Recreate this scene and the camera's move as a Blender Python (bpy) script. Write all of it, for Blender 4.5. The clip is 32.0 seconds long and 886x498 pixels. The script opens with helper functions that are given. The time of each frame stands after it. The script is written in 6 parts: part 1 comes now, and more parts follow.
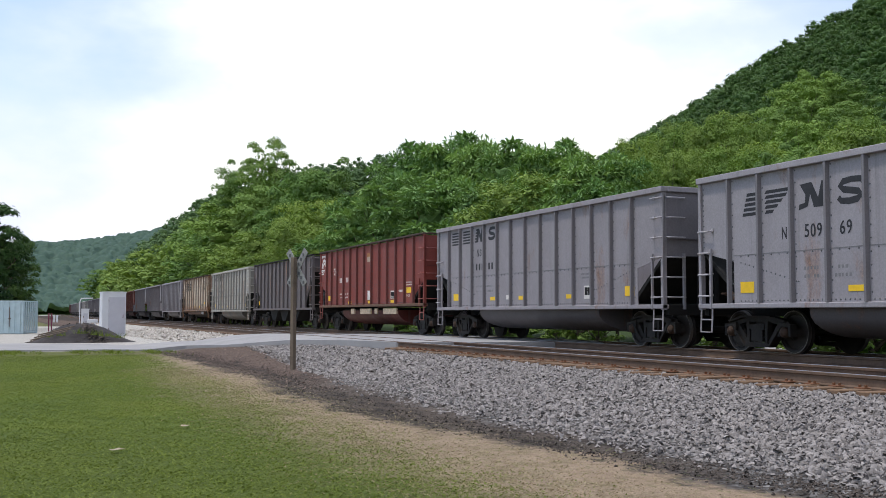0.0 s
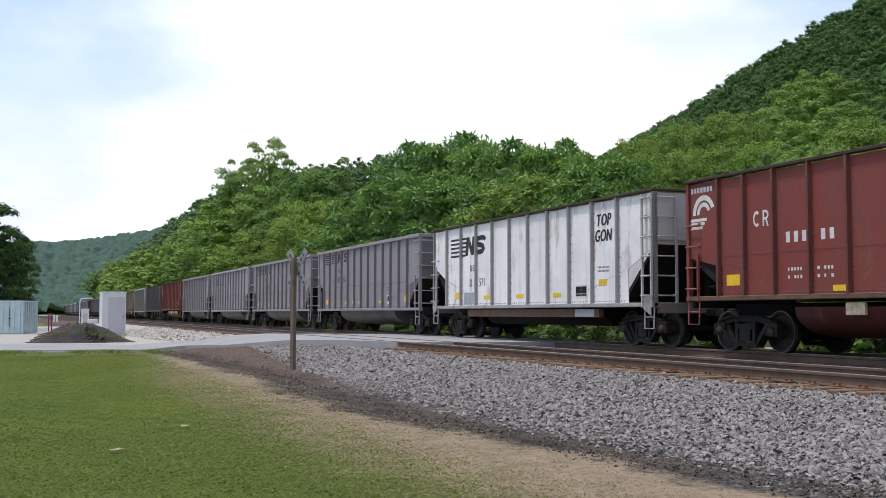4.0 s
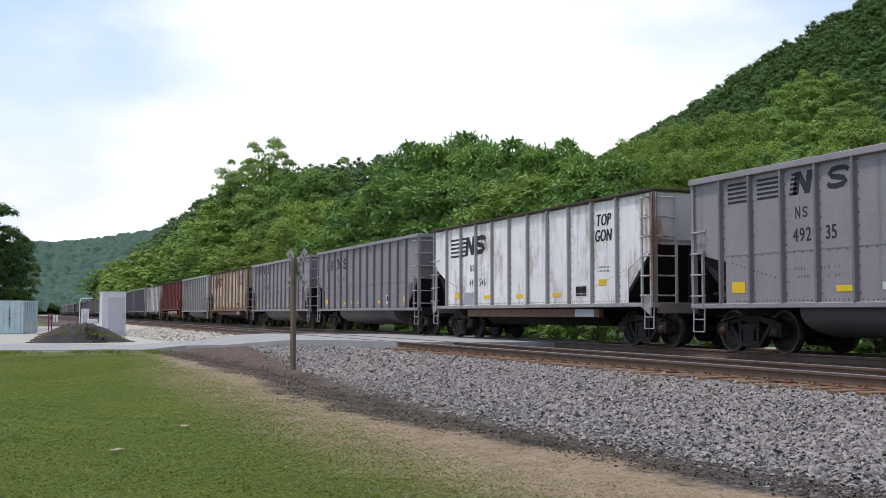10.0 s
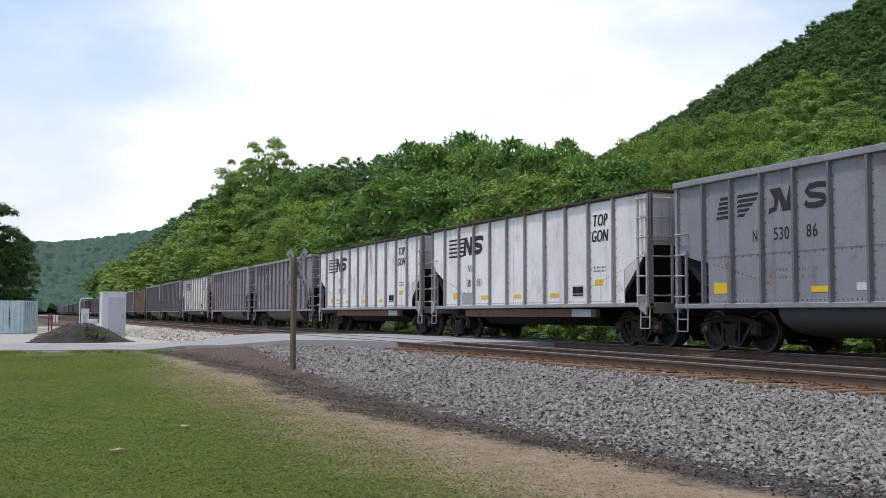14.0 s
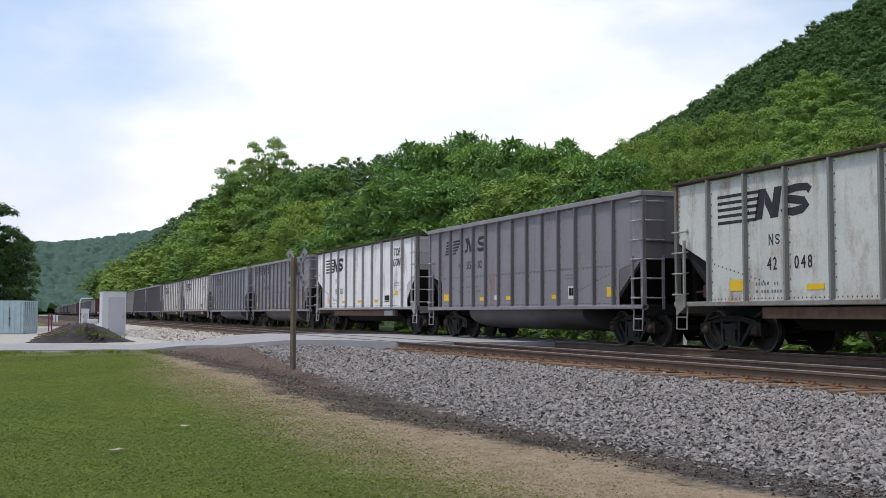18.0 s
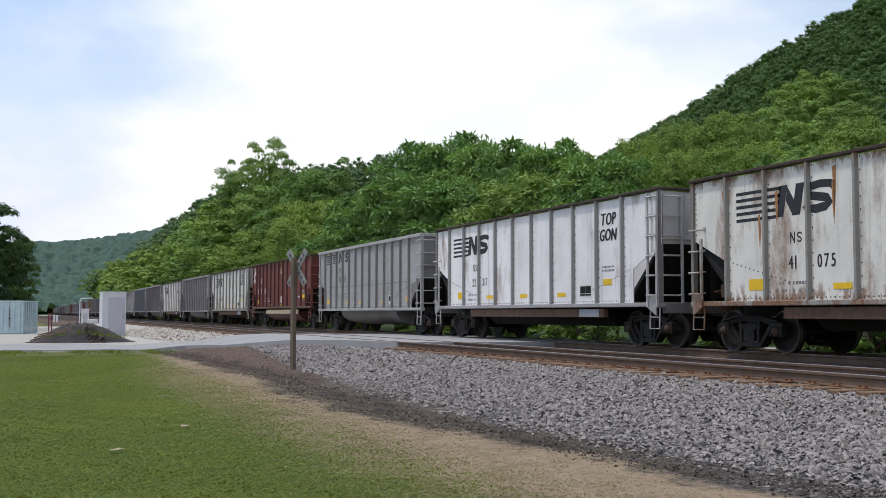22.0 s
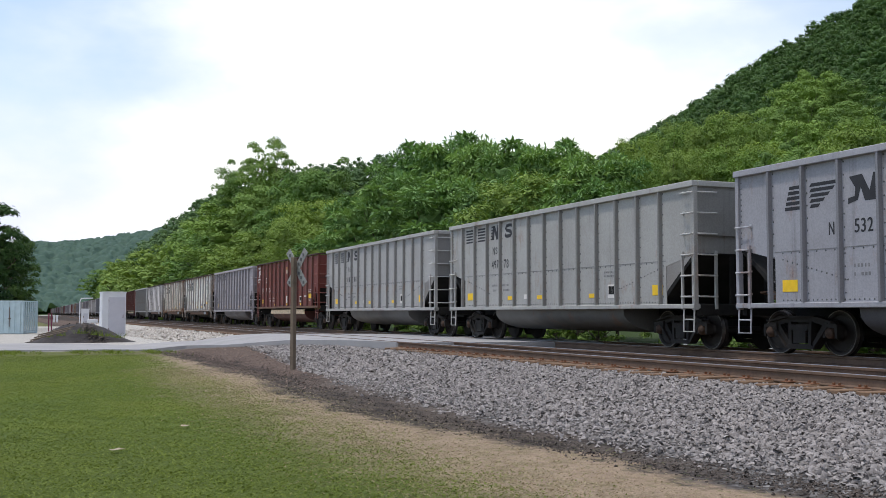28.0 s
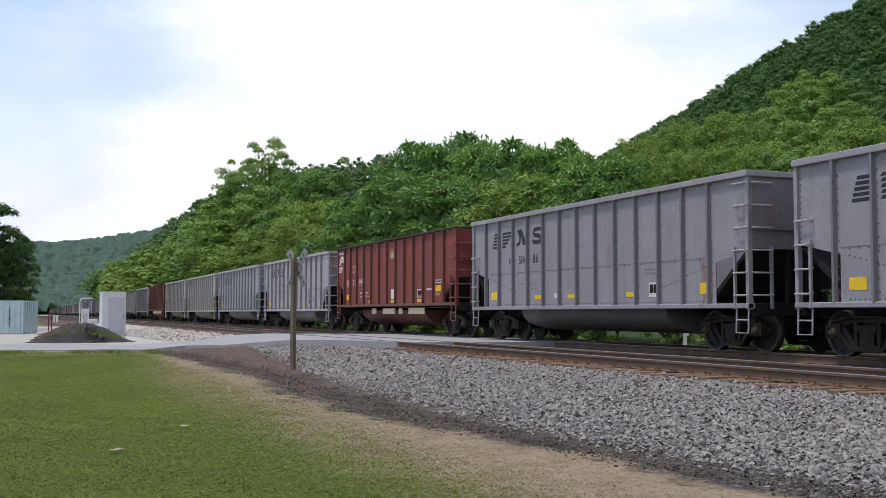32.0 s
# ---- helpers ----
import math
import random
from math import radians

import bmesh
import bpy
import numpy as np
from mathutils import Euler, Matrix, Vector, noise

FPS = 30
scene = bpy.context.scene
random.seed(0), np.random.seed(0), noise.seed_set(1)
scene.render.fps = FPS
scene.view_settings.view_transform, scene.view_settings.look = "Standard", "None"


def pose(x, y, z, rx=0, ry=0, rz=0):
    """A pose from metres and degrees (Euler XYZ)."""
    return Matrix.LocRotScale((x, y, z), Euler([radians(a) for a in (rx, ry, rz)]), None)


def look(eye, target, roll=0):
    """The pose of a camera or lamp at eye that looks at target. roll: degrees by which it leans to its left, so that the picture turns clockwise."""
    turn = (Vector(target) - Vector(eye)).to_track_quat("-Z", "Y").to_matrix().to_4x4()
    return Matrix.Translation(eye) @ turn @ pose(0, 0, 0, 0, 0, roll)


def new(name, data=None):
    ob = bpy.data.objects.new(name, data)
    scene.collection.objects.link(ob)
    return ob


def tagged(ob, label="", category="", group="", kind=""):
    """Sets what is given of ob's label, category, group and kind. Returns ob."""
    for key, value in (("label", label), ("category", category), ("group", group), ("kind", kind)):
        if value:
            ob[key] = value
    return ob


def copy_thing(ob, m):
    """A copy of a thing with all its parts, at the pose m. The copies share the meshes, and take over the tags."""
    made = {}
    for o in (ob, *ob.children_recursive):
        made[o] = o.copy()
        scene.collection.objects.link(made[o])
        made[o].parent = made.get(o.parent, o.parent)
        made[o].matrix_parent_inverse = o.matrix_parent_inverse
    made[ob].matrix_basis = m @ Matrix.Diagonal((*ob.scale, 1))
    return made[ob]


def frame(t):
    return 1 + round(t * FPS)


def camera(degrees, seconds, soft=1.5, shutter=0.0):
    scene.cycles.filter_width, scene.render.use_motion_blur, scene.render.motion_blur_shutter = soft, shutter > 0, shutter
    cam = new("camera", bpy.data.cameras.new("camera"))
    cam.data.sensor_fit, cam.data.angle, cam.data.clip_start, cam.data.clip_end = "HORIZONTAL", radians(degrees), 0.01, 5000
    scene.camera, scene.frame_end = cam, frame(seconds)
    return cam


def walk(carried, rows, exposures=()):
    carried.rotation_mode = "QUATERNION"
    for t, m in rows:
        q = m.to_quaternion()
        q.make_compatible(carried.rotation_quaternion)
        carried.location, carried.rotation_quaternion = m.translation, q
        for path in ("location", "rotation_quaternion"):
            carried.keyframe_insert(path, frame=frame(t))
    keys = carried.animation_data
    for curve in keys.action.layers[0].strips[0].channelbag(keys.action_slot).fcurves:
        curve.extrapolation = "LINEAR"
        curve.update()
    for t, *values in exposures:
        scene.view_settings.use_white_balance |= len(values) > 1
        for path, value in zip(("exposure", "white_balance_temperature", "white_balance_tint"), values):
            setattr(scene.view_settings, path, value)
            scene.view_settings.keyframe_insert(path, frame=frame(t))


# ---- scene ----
# The camera stands on the lawn beside a double-track line; z = 0 is the top of the rails, +y runs along the tracks.
cam = camera(44.85, 32.0, 0.85)
EYE = Vector((0.0, 0.0, 0.837))
YAW, TILT = radians(22.248), radians(3.446)
AIM = EYE + Vector((math.sin(YAW) * math.cos(TILT), math.cos(YAW) * math.cos(TILT), math.sin(TILT)))
walk(cam, [(0.0, look(EYE, AIM, 0.081)), (32.0, look(EYE, AIM, 0.081))],
     [(0.0, 0.0), (9.0, -0.03), (13.0, -0.1), (17.0, -0.18), (21.0, -0.13), (23.0, -0.17), (25.0, -0.17), (28.0, -0.03), (32.0, -0.1)])

# ---- light: bright broken overcast, a soft high sun behind the lawn side ----
SUN_EL, SUN_AZ = radians(68), radians(298)
world = bpy.data.worlds.new("world")
scene.world = world
world.use_nodes = True
wn, wl = world.node_tree.nodes, world.node_tree.links
wn.clear()
w_out = wn.new("ShaderNodeOutputWorld")
sky = wn.new("ShaderNodeTexSky")
sky.sky_type, sky.sun_disc = "NISHITA", False
sky.sun_elevation, sky.sun_rotation = SUN_EL, SUN_AZ
bg_sky, bg_cloud, w_mix = wn.new("ShaderNodeBackground"), wn.new("ShaderNodeBackground"), wn.new("ShaderNodeMixShader")
bg_sky.inputs["Strength"].default_value = 0.2
wl.new(sky.outputs[0], bg_sky.inputs[0])
w_co, w_map = wn.new("ShaderNodeTexCoord"), wn.new("ShaderNodeMapping")
w_map.inputs["Scale"].default_value = (1.6, 1.6, 3.4)
w_map.inputs["Location"].default_value = (0.35, 0.1, 0.0)
wl.new(w_co.outputs["Generated"], w_map.inputs[0])
w_noise = wn.new("ShaderNodeTexNoise")
w_noise.inputs["Scale"].default_value, w_noise.inputs["Detail"].default_value = 2.0, 6.0
wl.new(w_map.outputs[0], w_noise.inputs["Vector"])
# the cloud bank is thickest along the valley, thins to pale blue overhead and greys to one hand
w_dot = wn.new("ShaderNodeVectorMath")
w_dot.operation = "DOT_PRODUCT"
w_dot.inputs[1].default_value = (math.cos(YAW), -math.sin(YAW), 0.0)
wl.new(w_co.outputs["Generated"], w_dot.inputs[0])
w_sep = wn.new("ShaderNodeSeparateXYZ")
wl.new(w_co.outputs["Generated"], w_sep.inputs[0])


def w_math(op, a, b):
    k = wn.new("ShaderNodeMath")
    k.operation = op
    for s, v in zip(k.inputs, (a, b)):
        if hasattr(v, "is_output"):
            wl.new(v, s)
        else:
            s.default_value = v
    return k.outputs[0]


w_thin = w_math("ADD", w_math("MINIMUM", w_sep.outputs[2], 0.3), w_math("MULTIPLY", w_math("ABSOLUTE", w_math("SUBTRACT", w_dot.outputs["Value"], 0.10), 0.0), 0.5))
w_thin = w_math("ADD", w_thin, w_math("MULTIPLY", w_math("SUBTRACT", w_noise.outputs[0], 0.5), -0.55))
w_ramp = wn.new("ShaderNodeValToRGB")
w_ramp.color_ramp.elements[0].position, w_ramp.color_ramp.elements[1].position = 0.31, 0.55
w_ramp.color_ramp.elements[0].color, w_ramp.color_ramp.elements[1].color = (1, 1, 1, 1), (0.05, 0.05, 0.05, 1)
wl.new(w_thin, w_ramp.inputs[0])
w_tone = wn.new("ShaderNodeValToRGB")
w_tone.color_ramp.elements[0].position, w_tone.color_ramp.elements[1].position = 0.38, 0.58
w_tone.color_ramp.elements[0].color, w_tone.color_ramp.elements[1].color = (0.82, 0.87, 0.95, 1), (1, 1, 1, 1)
wl.new(w_noise.outputs[0], w_tone.inputs[0])
bg_cloud.inputs["Strength"].default_value = 1.26
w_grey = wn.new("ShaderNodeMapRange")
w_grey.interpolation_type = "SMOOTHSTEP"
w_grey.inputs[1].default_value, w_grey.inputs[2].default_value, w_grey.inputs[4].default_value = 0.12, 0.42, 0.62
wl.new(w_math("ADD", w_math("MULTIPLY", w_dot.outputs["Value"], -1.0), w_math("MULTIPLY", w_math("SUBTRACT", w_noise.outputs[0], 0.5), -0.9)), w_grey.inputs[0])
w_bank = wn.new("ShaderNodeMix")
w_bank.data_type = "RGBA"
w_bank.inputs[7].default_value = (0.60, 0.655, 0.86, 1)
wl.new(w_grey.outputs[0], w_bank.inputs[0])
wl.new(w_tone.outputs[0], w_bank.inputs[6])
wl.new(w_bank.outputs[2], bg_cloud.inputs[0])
wl.new(w_ramp.outputs[0], w_mix.inputs[0])
wl.new(bg_sky.outputs[0], w_mix.inputs[1])
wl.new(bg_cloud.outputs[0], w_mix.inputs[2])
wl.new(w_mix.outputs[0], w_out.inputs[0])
sun = new("sun", bpy.data.lights.new("sun", "SUN"))
sun.data.energy, sun.data.angle, sun.data.color = 2.3, radians(6), (1.0, 0.96, 0.9)
sun.matrix_basis = look((0, 0, 0), (-math.sin(SUN_AZ) * math.cos(SUN_EL), -math.cos(SUN_AZ) * math.cos(SUN_EL), -math.sin(SUN_EL)))


# ---- materials ----
def nodes_of(name, rough=0.8, metal=0.0):
    m = bpy.data.materials.new(name)
    m.use_nodes = True
    n, l = m.node_tree.nodes, m.node_tree.links
    b = n["Principled BSDF"]
    b.inputs["Roughness"].default_value, b.inputs["Metallic"].default_value = rough, metal
    b.inputs["Specular IOR Level"].default_value = 0.3
    return m, n, l, b


def tex(n, l, scale, detail=4.0, rough=0.55, vector=None, kind="ShaderNodeTexNoise"):
    t = n.new(kind)
    t.inputs["Scale"].default_value = scale
    if kind == "ShaderNodeTexNoise":
        t.inputs["Detail"].default_value, t.inputs["Roughness"].default_value = detail, rough
    if vector:
        l.new(vector, t.inputs["Vector"])
    return t


def ramp(n, l, fac, stops):
    r = n.new("ShaderNodeValToRGB")
    while len(r.color_ramp.elements) < len(stops):
        r.color_ramp.elements.new(0.5)
    for e, (p, c) in zip(r.color_ramp.elements, stops):
        e.position, e.color = p, (*c, 1) if len(c) == 3 else c
    l.new(fac, r.inputs[0])
    return r


def mix(n, l, fac, a, b, blend="MIX"):
    x = n.new("ShaderNodeMix")
    x.data_type, x.blend_type = "RGBA", blend
    for sock, val in ((x.inputs[0], fac), (x.inputs[6], a), (x.inputs[7], b)):
        if hasattr(val, "is_output"):
            l.new(val, sock)
        else:
            sock.default_value = val if sock == x.inputs[0] else (*val, 1)
    return x.outputs[2]


def bump(n, l, b, height, strength=0.4, dist=0.02):
    k = n.new("ShaderNodeBump")
    k.inputs["Strength"].default_value, k.inputs["Distance"].default_value = strength, dist
    l.new(height, k.inputs["Height"])
    l.new(k.outputs[0], b.inputs["Normal"])


def coords(n, l, scale=(1, 1, 1), which="Object"):
    c, m = n.new("ShaderNodeTexCoord"), n.new("ShaderNodeMapping")
    m.inputs["Scale"].default_value = scale
    l.new(c.outputs[which], m.inputs[0])
    return m.outputs[0]


def plain(name, color, rough=0.8, metal=0.0, vary=0.25, scale=6.0, grain=60.0, depth=0.004):
    """A surface of one colour with stains and fine grain."""
    m, n, l, b = nodes_of(name, rough, metal)
    v = coords(n, l)
    big, small = tex(n, l, scale, 5, 0.6, v), tex(n, l, grain, 3, 0.6, v)
    lo, hi = [c * (1 - vary) for c in color], [min(1, c * (1 + vary)) for c in color]
    c1 = ramp(n, l, big.outputs[0], [(0.3, lo), (0.7, hi)])
    c2 = mix(n, l, 0.35, c1.outputs[0], ramp(n, l, small.outputs[0], [(0.3, lo), (0.7, hi)]).outputs[0])
    l.new(c2, b.inputs["Base Color"])
    bump(n, l, b, small.outputs[0], 0.4, depth)
    return m


def car_paint():
    """Weathered wagon paint: the colour comes from the object, alpha tells how rusty it is."""
    m, n, l, b = nodes_of("wagon_paint", 0.62)
    info = n.new("ShaderNodeObjectInfo")
    co = n.new("ShaderNodeTexCoord")
    seed = n.new("ShaderNodeVectorMath")
    seed.operation = "MULTIPLY_ADD"
    comb = n.new("ShaderNodeCombineXYZ")
    for i in range(3):
        l.new(info.outputs["Alpha"], comb.inputs[i])
    seed.inputs[1].default_value = (0.0, 917.0, 0.0)
    l.new(comb.outputs[0], seed.inputs[0])
    l.new(co.outputs["Object"], seed.inputs[2])
    def mapped(s):
        k = n.new("ShaderNodeMapping")
        k.inputs["Scale"].default_value = s
        l.new(seed.outputs[0], k.inputs[0])
        return k.outputs[0]
    dirt = tex(n, l, 1.0, 6, 0.65, mapped((0.9, 0.9, 0.7)))
    streak = tex(n, l, 1.0, 5, 0.6, mapped((4.0, 4.5, 0.16)))
    fine = tex(n, l, 26.0, 4, 0.6, mapped((1, 1, 1)))
    base = mix(n, l, ramp(n, l, dirt.outputs[0], [(0.42, (0.0,) * 3), (0.80, (0.28,) * 3)]).outputs[0], info.outputs["Color"], (0.13, 0.12, 0.115))
    dark = ramp(n, l, streak.outputs[0], [(0.57, (0.0,) * 3), (0.76, (0.42,) * 3)])
    base = mix(n, l, dark.outputs[0], base, (0.09, 0.085, 0.085))
    # rust blooms and runs
    patch = tex(n, l, 1.0, 7, 0.68, mapped((1.1, 1.1, 0.45)))
    total = n.new("ShaderNodeMath")
    total.operation = "MULTIPLY_ADD"
    total.inputs[1].default_value, total.inputs[2].default_value = 0.42, -0.30
    l.new(info.outputs["Alpha"], total.inputs[0])
    s2 = n.new("ShaderNodeMath")
    s2.operation = "ADD"
    l.new(total.outputs[0], s2.inputs[0])
    l.new(patch.outputs[0], s2.inputs[1])
    s3 = n.new("ShaderNodeMath")
    s3.operation = "MULTIPLY_ADD"
    s3.inputs[1].default_value = 0.22
    l.new(streak.outputs[0], s3.inputs[0])
    l.new(s2.outputs[0], s3.inputs[2])
    rust = ramp(n, l, s3.outputs[0], [(0.43, (0.0,) * 3), (0.62, (0.85,) * 3)])
    rustc = ramp(n, l, fine.outputs[0], [(0.3, (0.10, 0.045, 0.025)), (0.7, (0.32, 0.15, 0.07))])
    base = mix(n, l, rust.outputs[0], base, rustc.outputs[0])
    # rotten paint along the sill and under the top rail of the older cars
    def span(v, a, c):
        k = n.new("ShaderNodeMapRange")
        k.interpolation_type = "SMOOTHSTEP"
        k.inputs[1].default_value, k.inputs[2].default_value = a, c
        l.new(v, k.inputs[0])
        return k.outputs[0]
    def times(op, p, q):
        k = n.new("ShaderNodeMath")
        k.operation = op
        l.new(p, k.inputs[0])
        l.new(q, k.inputs[1])
        return k.outputs[0]
    sep = n.new("ShaderNodeSeparateXYZ")
    l.new(co.outputs["Object"], sep.inputs[0])
    flake = tex(n, l, 1.0, 6, 0.7, mapped((2.6, 3.2, 1.3)))
    rim = times("MAXIMUM", span(sep.outputs[2], 1.75, 1.12), span(sep.outputs[2], 3.5, 3.86))
    rot = times("MULTIPLY", span(times("ADD", flake.outputs[0], times("MULTIPLY", rim, span(flake.outputs[0], 0.2, 0.9))), 0.72, 0.98), span(info.outputs["Alpha"], 0.15, 0.40))
    base = mix(n, l, times("MULTIPLY", rot, rim), base, rustc.outputs[0])
    base = mix(n, l, 0.14, base, ramp(n, l, fine.outputs[0], [(0.3, (0.1,) * 3), (0.7, (0.9,) * 3)]).outputs[0], "OVERLAY")
    l.new(base, b.inputs["Base Color"])
    rr = ramp(n, l, dirt.outputs[0], [(0.3, (0.48,) * 3), (0.7, (0.78,) * 3)])
    l.new(rr.outputs[0], b.inputs["Roughness"])
    bump(n, l, b, mix(n, l, 0.3, dirt.outputs[0], fine.outputs[0]), 0.10, 0.02)
    return m


def leaf_material(name, dark, light, gloss=0.5):
    m, n, l, b = nodes_of(name, 0.62)
    b.inputs["Specular IOR Level"].default_value = gloss
    geo, info = n.new("ShaderNodeNewGeometry"), n.new("ShaderNodeObjectInfo")
    c = ramp(n, l, geo.outputs["Random Per Island"], [(0.0, dark), (0.55, [(a + b2) / 2 for a, b2 in zip(dark, light)]), (1.0, light)])
    spot = tex(n, l, 0.22, 3, 0.5, geo.outputs["Position"])
    c2 = mix(n, l, ramp(n, l, spot.outputs[0], [(0.35, (0.0,) * 3), (0.7, (0.6,) * 3)]).outputs[0], c.outputs[0], [x * y for x, y in zip(light, (1.03, 1.05, 0.88))])
    tint = ramp(n, l, info.outputs["Random"], [(0.0, (0.74, 0.84, 0.76)), (0.5, (1.0, 1.0, 1.0)), (1.0, (1.14, 1.12, 0.92))])
    c3 = mix(n, l, 1.0, c2, tint.outputs[0], "MULTIPLY")
    l.new(c3, b.inputs["Base Color"])
    tr, mx = n.new("ShaderNodeBsdfTranslucent"), n.new("ShaderNodeMixShader")
    l.new(mix(n, l, 1.0, c3, (1.3, 1.4, 0.6), "MULTIPLY"), tr.inputs[0])
    mx.inputs[0].default_value = 0.16
    l.new(b.outputs[0], mx.inputs[1])
    l.new(tr.outputs[0], mx.inputs[2])
    l.new(mx.outputs[0], n["Material Output"].inputs[0])
    return m


def ground_material():
    """Lawn, then dry grass, then cinders, then ballast, by the distance from the track; gravel yard beyond the road."""
    m, n, l, b = nodes_of("ground", 0.95)
    b.inputs["Specular IOR Level"].default_value = 0.12
    geo, sep = n.new("ShaderNodeNewGeometry"), n.new("ShaderNodeSeparateXYZ")
    pos = geo.outputs["Position"]
    l.new(pos, sep.inputs[0])
    wob, wob2 = tex(n, l, 0.55, 5, 0.6, pos), tex(n, l, 3.5, 4, 0.6, pos)
    def math_(op, a, bb):
        k = n.new("ShaderNodeMath")
        k.operation = op
        for s, v in zip(k.inputs, (a, bb)):
            if hasattr(v, "is_output"):
                l.new(v, s)
            else:
                s.default_value = v
        return k.outputs[0]
    x = math_("ADD", sep.outputs[0], math_("MULTIPLY", math_("SUBTRACT", wob.outputs[0], 0.5), 2.4))
    x = math_("ADD", x, math_("MULTIPLY", math_("SUBTRACT", wob2.outputs[0], 0.5), 1.0))
    def step(v, a, c):
        k = n.new("ShaderNodeMapRange")
        k.interpolation_type = "SMOOTHSTEP"
        k.inputs[1].default_value, k.inputs[2].default_value = a, c
        l.new(v, k.inputs[0])
        return k.outputs[0]
    blades = tex(n, l, 55.0, 3, 0.7, pos)
    clump = tex(n, l, 2.2, 5, 0.65, pos)
    wide = tex(n, l, 0.3, 4, 0.6, pos)
    lawn = mix(n, l, 0.30, ramp(n, l, clump.outputs[0], [(0.3, (0.062, 0.095, 0.016)), (0.55, (0.098, 0.14, 0.023)), (0.75, (0.155, 0.185, 0.043))]).outputs[0],
               ramp(n, l, blades.outputs[0], [(0.3, (0.066, 0.092, 0.016)), (0.7, (0.118, 0.152, 0.03))]).outputs[0])
    lawn = mix(n, l, 0.55, lawn, ramp(n, l, wide.outputs[0], [(0.36, (0.058, 0.095, 0.016)), (0.5, (0.095, 0.135, 0.022)), (0.64, (0.175, 0.20, 0.032))]).outputs[0])
    # tufts of coarser grass and thin straw-coloured spots
    tuft = tex(n, l, 9.0, 5, 0.65, pos)
    lawn = mix(n, l, ramp(n, l, tuft.outputs[0], [(0.52, (0.0,) * 3), (0.70, (0.5,) * 3)]).outputs[0], lawn, (0.15, 0.19, 0.036))
    lawn = mix(n, l, ramp(n, l, tuft.outputs[0], [(0.30, (0.45,) * 3), (0.45, (0.0,) * 3)]).outputs[0], lawn, (0.062, 0.078, 0.02))
    # the lawn turns a darker green towards the near end
    near_lawn = step(math_("ADD", sep.outputs[1], math_("MULTIPLY", math_("SUBTRACT", wide.outputs[0], 0.5), 14.0)), 19.0, 10.5)
    lawn = mix(n, l, math_("MULTIPLY", near_lawn, 0.55), lawn, (0.078, 0.102, 0.025))
    dry = mix(n, l, 0.35, ramp(n, l, clump.outputs[0], [(0.3, (0.25, 0.185, 0.135)), (0.7, (0.40, 0.305, 0.225))]).outputs[0],
              ramp(n, l, blades.outputs[0], [(0.3, (0.17, 0.12, 0.075)), (0.7, (0.46, 0.355, 0.24))]).outputs[0])
    dry = mix(n, l, ramp(n, l, wob2.outputs[0], [(0.48, (0.0,) * 3), (0.68, (0.5,) * 3)]).outputs[0], dry, (0.155, 0.14, 0.065))
    dry = mix(n, l, ramp(n, l, tuft.outputs[0], [(0.30, (0.6,) * 3), (0.44, (0.0,) * 3)]).outputs[0], dry, (0.14, 0.095, 0.062))
    cinder = mix(n, l, 0.6, ramp(n, l, clump.outputs[0], [(0.3, (0.045, 0.036, 0.03)), (0.7, (0.13, 0.10, 0.08))]).outputs[0],
                 ramp(n, l, blades.outputs[0], [(0.3, (0.025, 0.021, 0.018)), (0.7, (0.17, 0.14, 0.12))]).outputs[0])
    # Bed darker than the stones on it: the gaps' shade is in the colour.
    stone = tex(n, l, 15.0, 2, 0.5, pos, "ShaderNodeTexVoronoi")
    tone = n.new("ShaderNodeSeparateColor")
    l.new(stone.outputs["Color"], tone.inputs[0])
    ball = ramp(n, l, tone.outputs[0], [(0.0, (0.035, 0.032, 0.032)), (0.5, (0.09, 0.085, 0.083)), (1.0, (0.22, 0.21, 0.205))])
    weeds = mix(n, l, 0.5, ramp(n, l, clump.outputs[0], [(0.3, (0.02, 0.04, 0.012)), (0.7, (0.05, 0.085, 0.022))]).outputs[0], (0.035, 0.05, 0.018))
    away = math_("MAXIMUM", math_("SUBTRACT", sep.outputs[1], 20.0), 0.0)
    dirty = mix(n, l, 0.5, ramp(n, l, clump.outputs[0], [(0.3, (0.028, 0.022, 0.019)), (0.7, (0.075, 0.058, 0.048))]).outputs[0], ramp(n, l, tone.outputs[0], [(0.0, (0.02, 0.017, 0.015)), (1.0, (0.10, 0.08, 0.068))]).outputs[0])
    c = mix(n, l, step(math_("SUBTRACT", x, math_("MULTIPLY", math_("MAXIMUM", math_("SUBTRACT", sep.outputs[1], 25.0), 0.0), 0.11)), 2.5, 4.3), lawn, dry)
    clay = mix(n, l, 0.5, ramp(n, l, clump.outputs[0], [(0.3, (0.06, 0.042, 0.034)), (0.7, (0.17, 0.122, 0.098))]).outputs[0],
               ramp(n, l, blades.outputs[0], [(0.3, (0.04, 0.028, 0.023)), (0.7, (0.19, 0.14, 0.115))]).outputs[0])
    worn = ramp(n, l, mix(n, l, 0.5, wob.outputs[0], wob2.outputs[0]), [(0.40, (0.1,) * 3), (0.58, (0.8,) * 3)])
    bare = mix(n, l, step(sep.outputs[1], 34.0, 45.0), (0.0, 0.0, 0.0), worn.outputs[0])
    c = mix(n, l, bare, c, (0.145, 0.115, 0.07))
    # the cinder toe lies wide along the line and narrows towards the near end, with black streaks along its lower side
    toe = math_("ADD", x, math_("MULTIPLY", math_("SUBTRACT", step(sep.outputs[1], 6.5, 16.5), 1.0), 1.38))
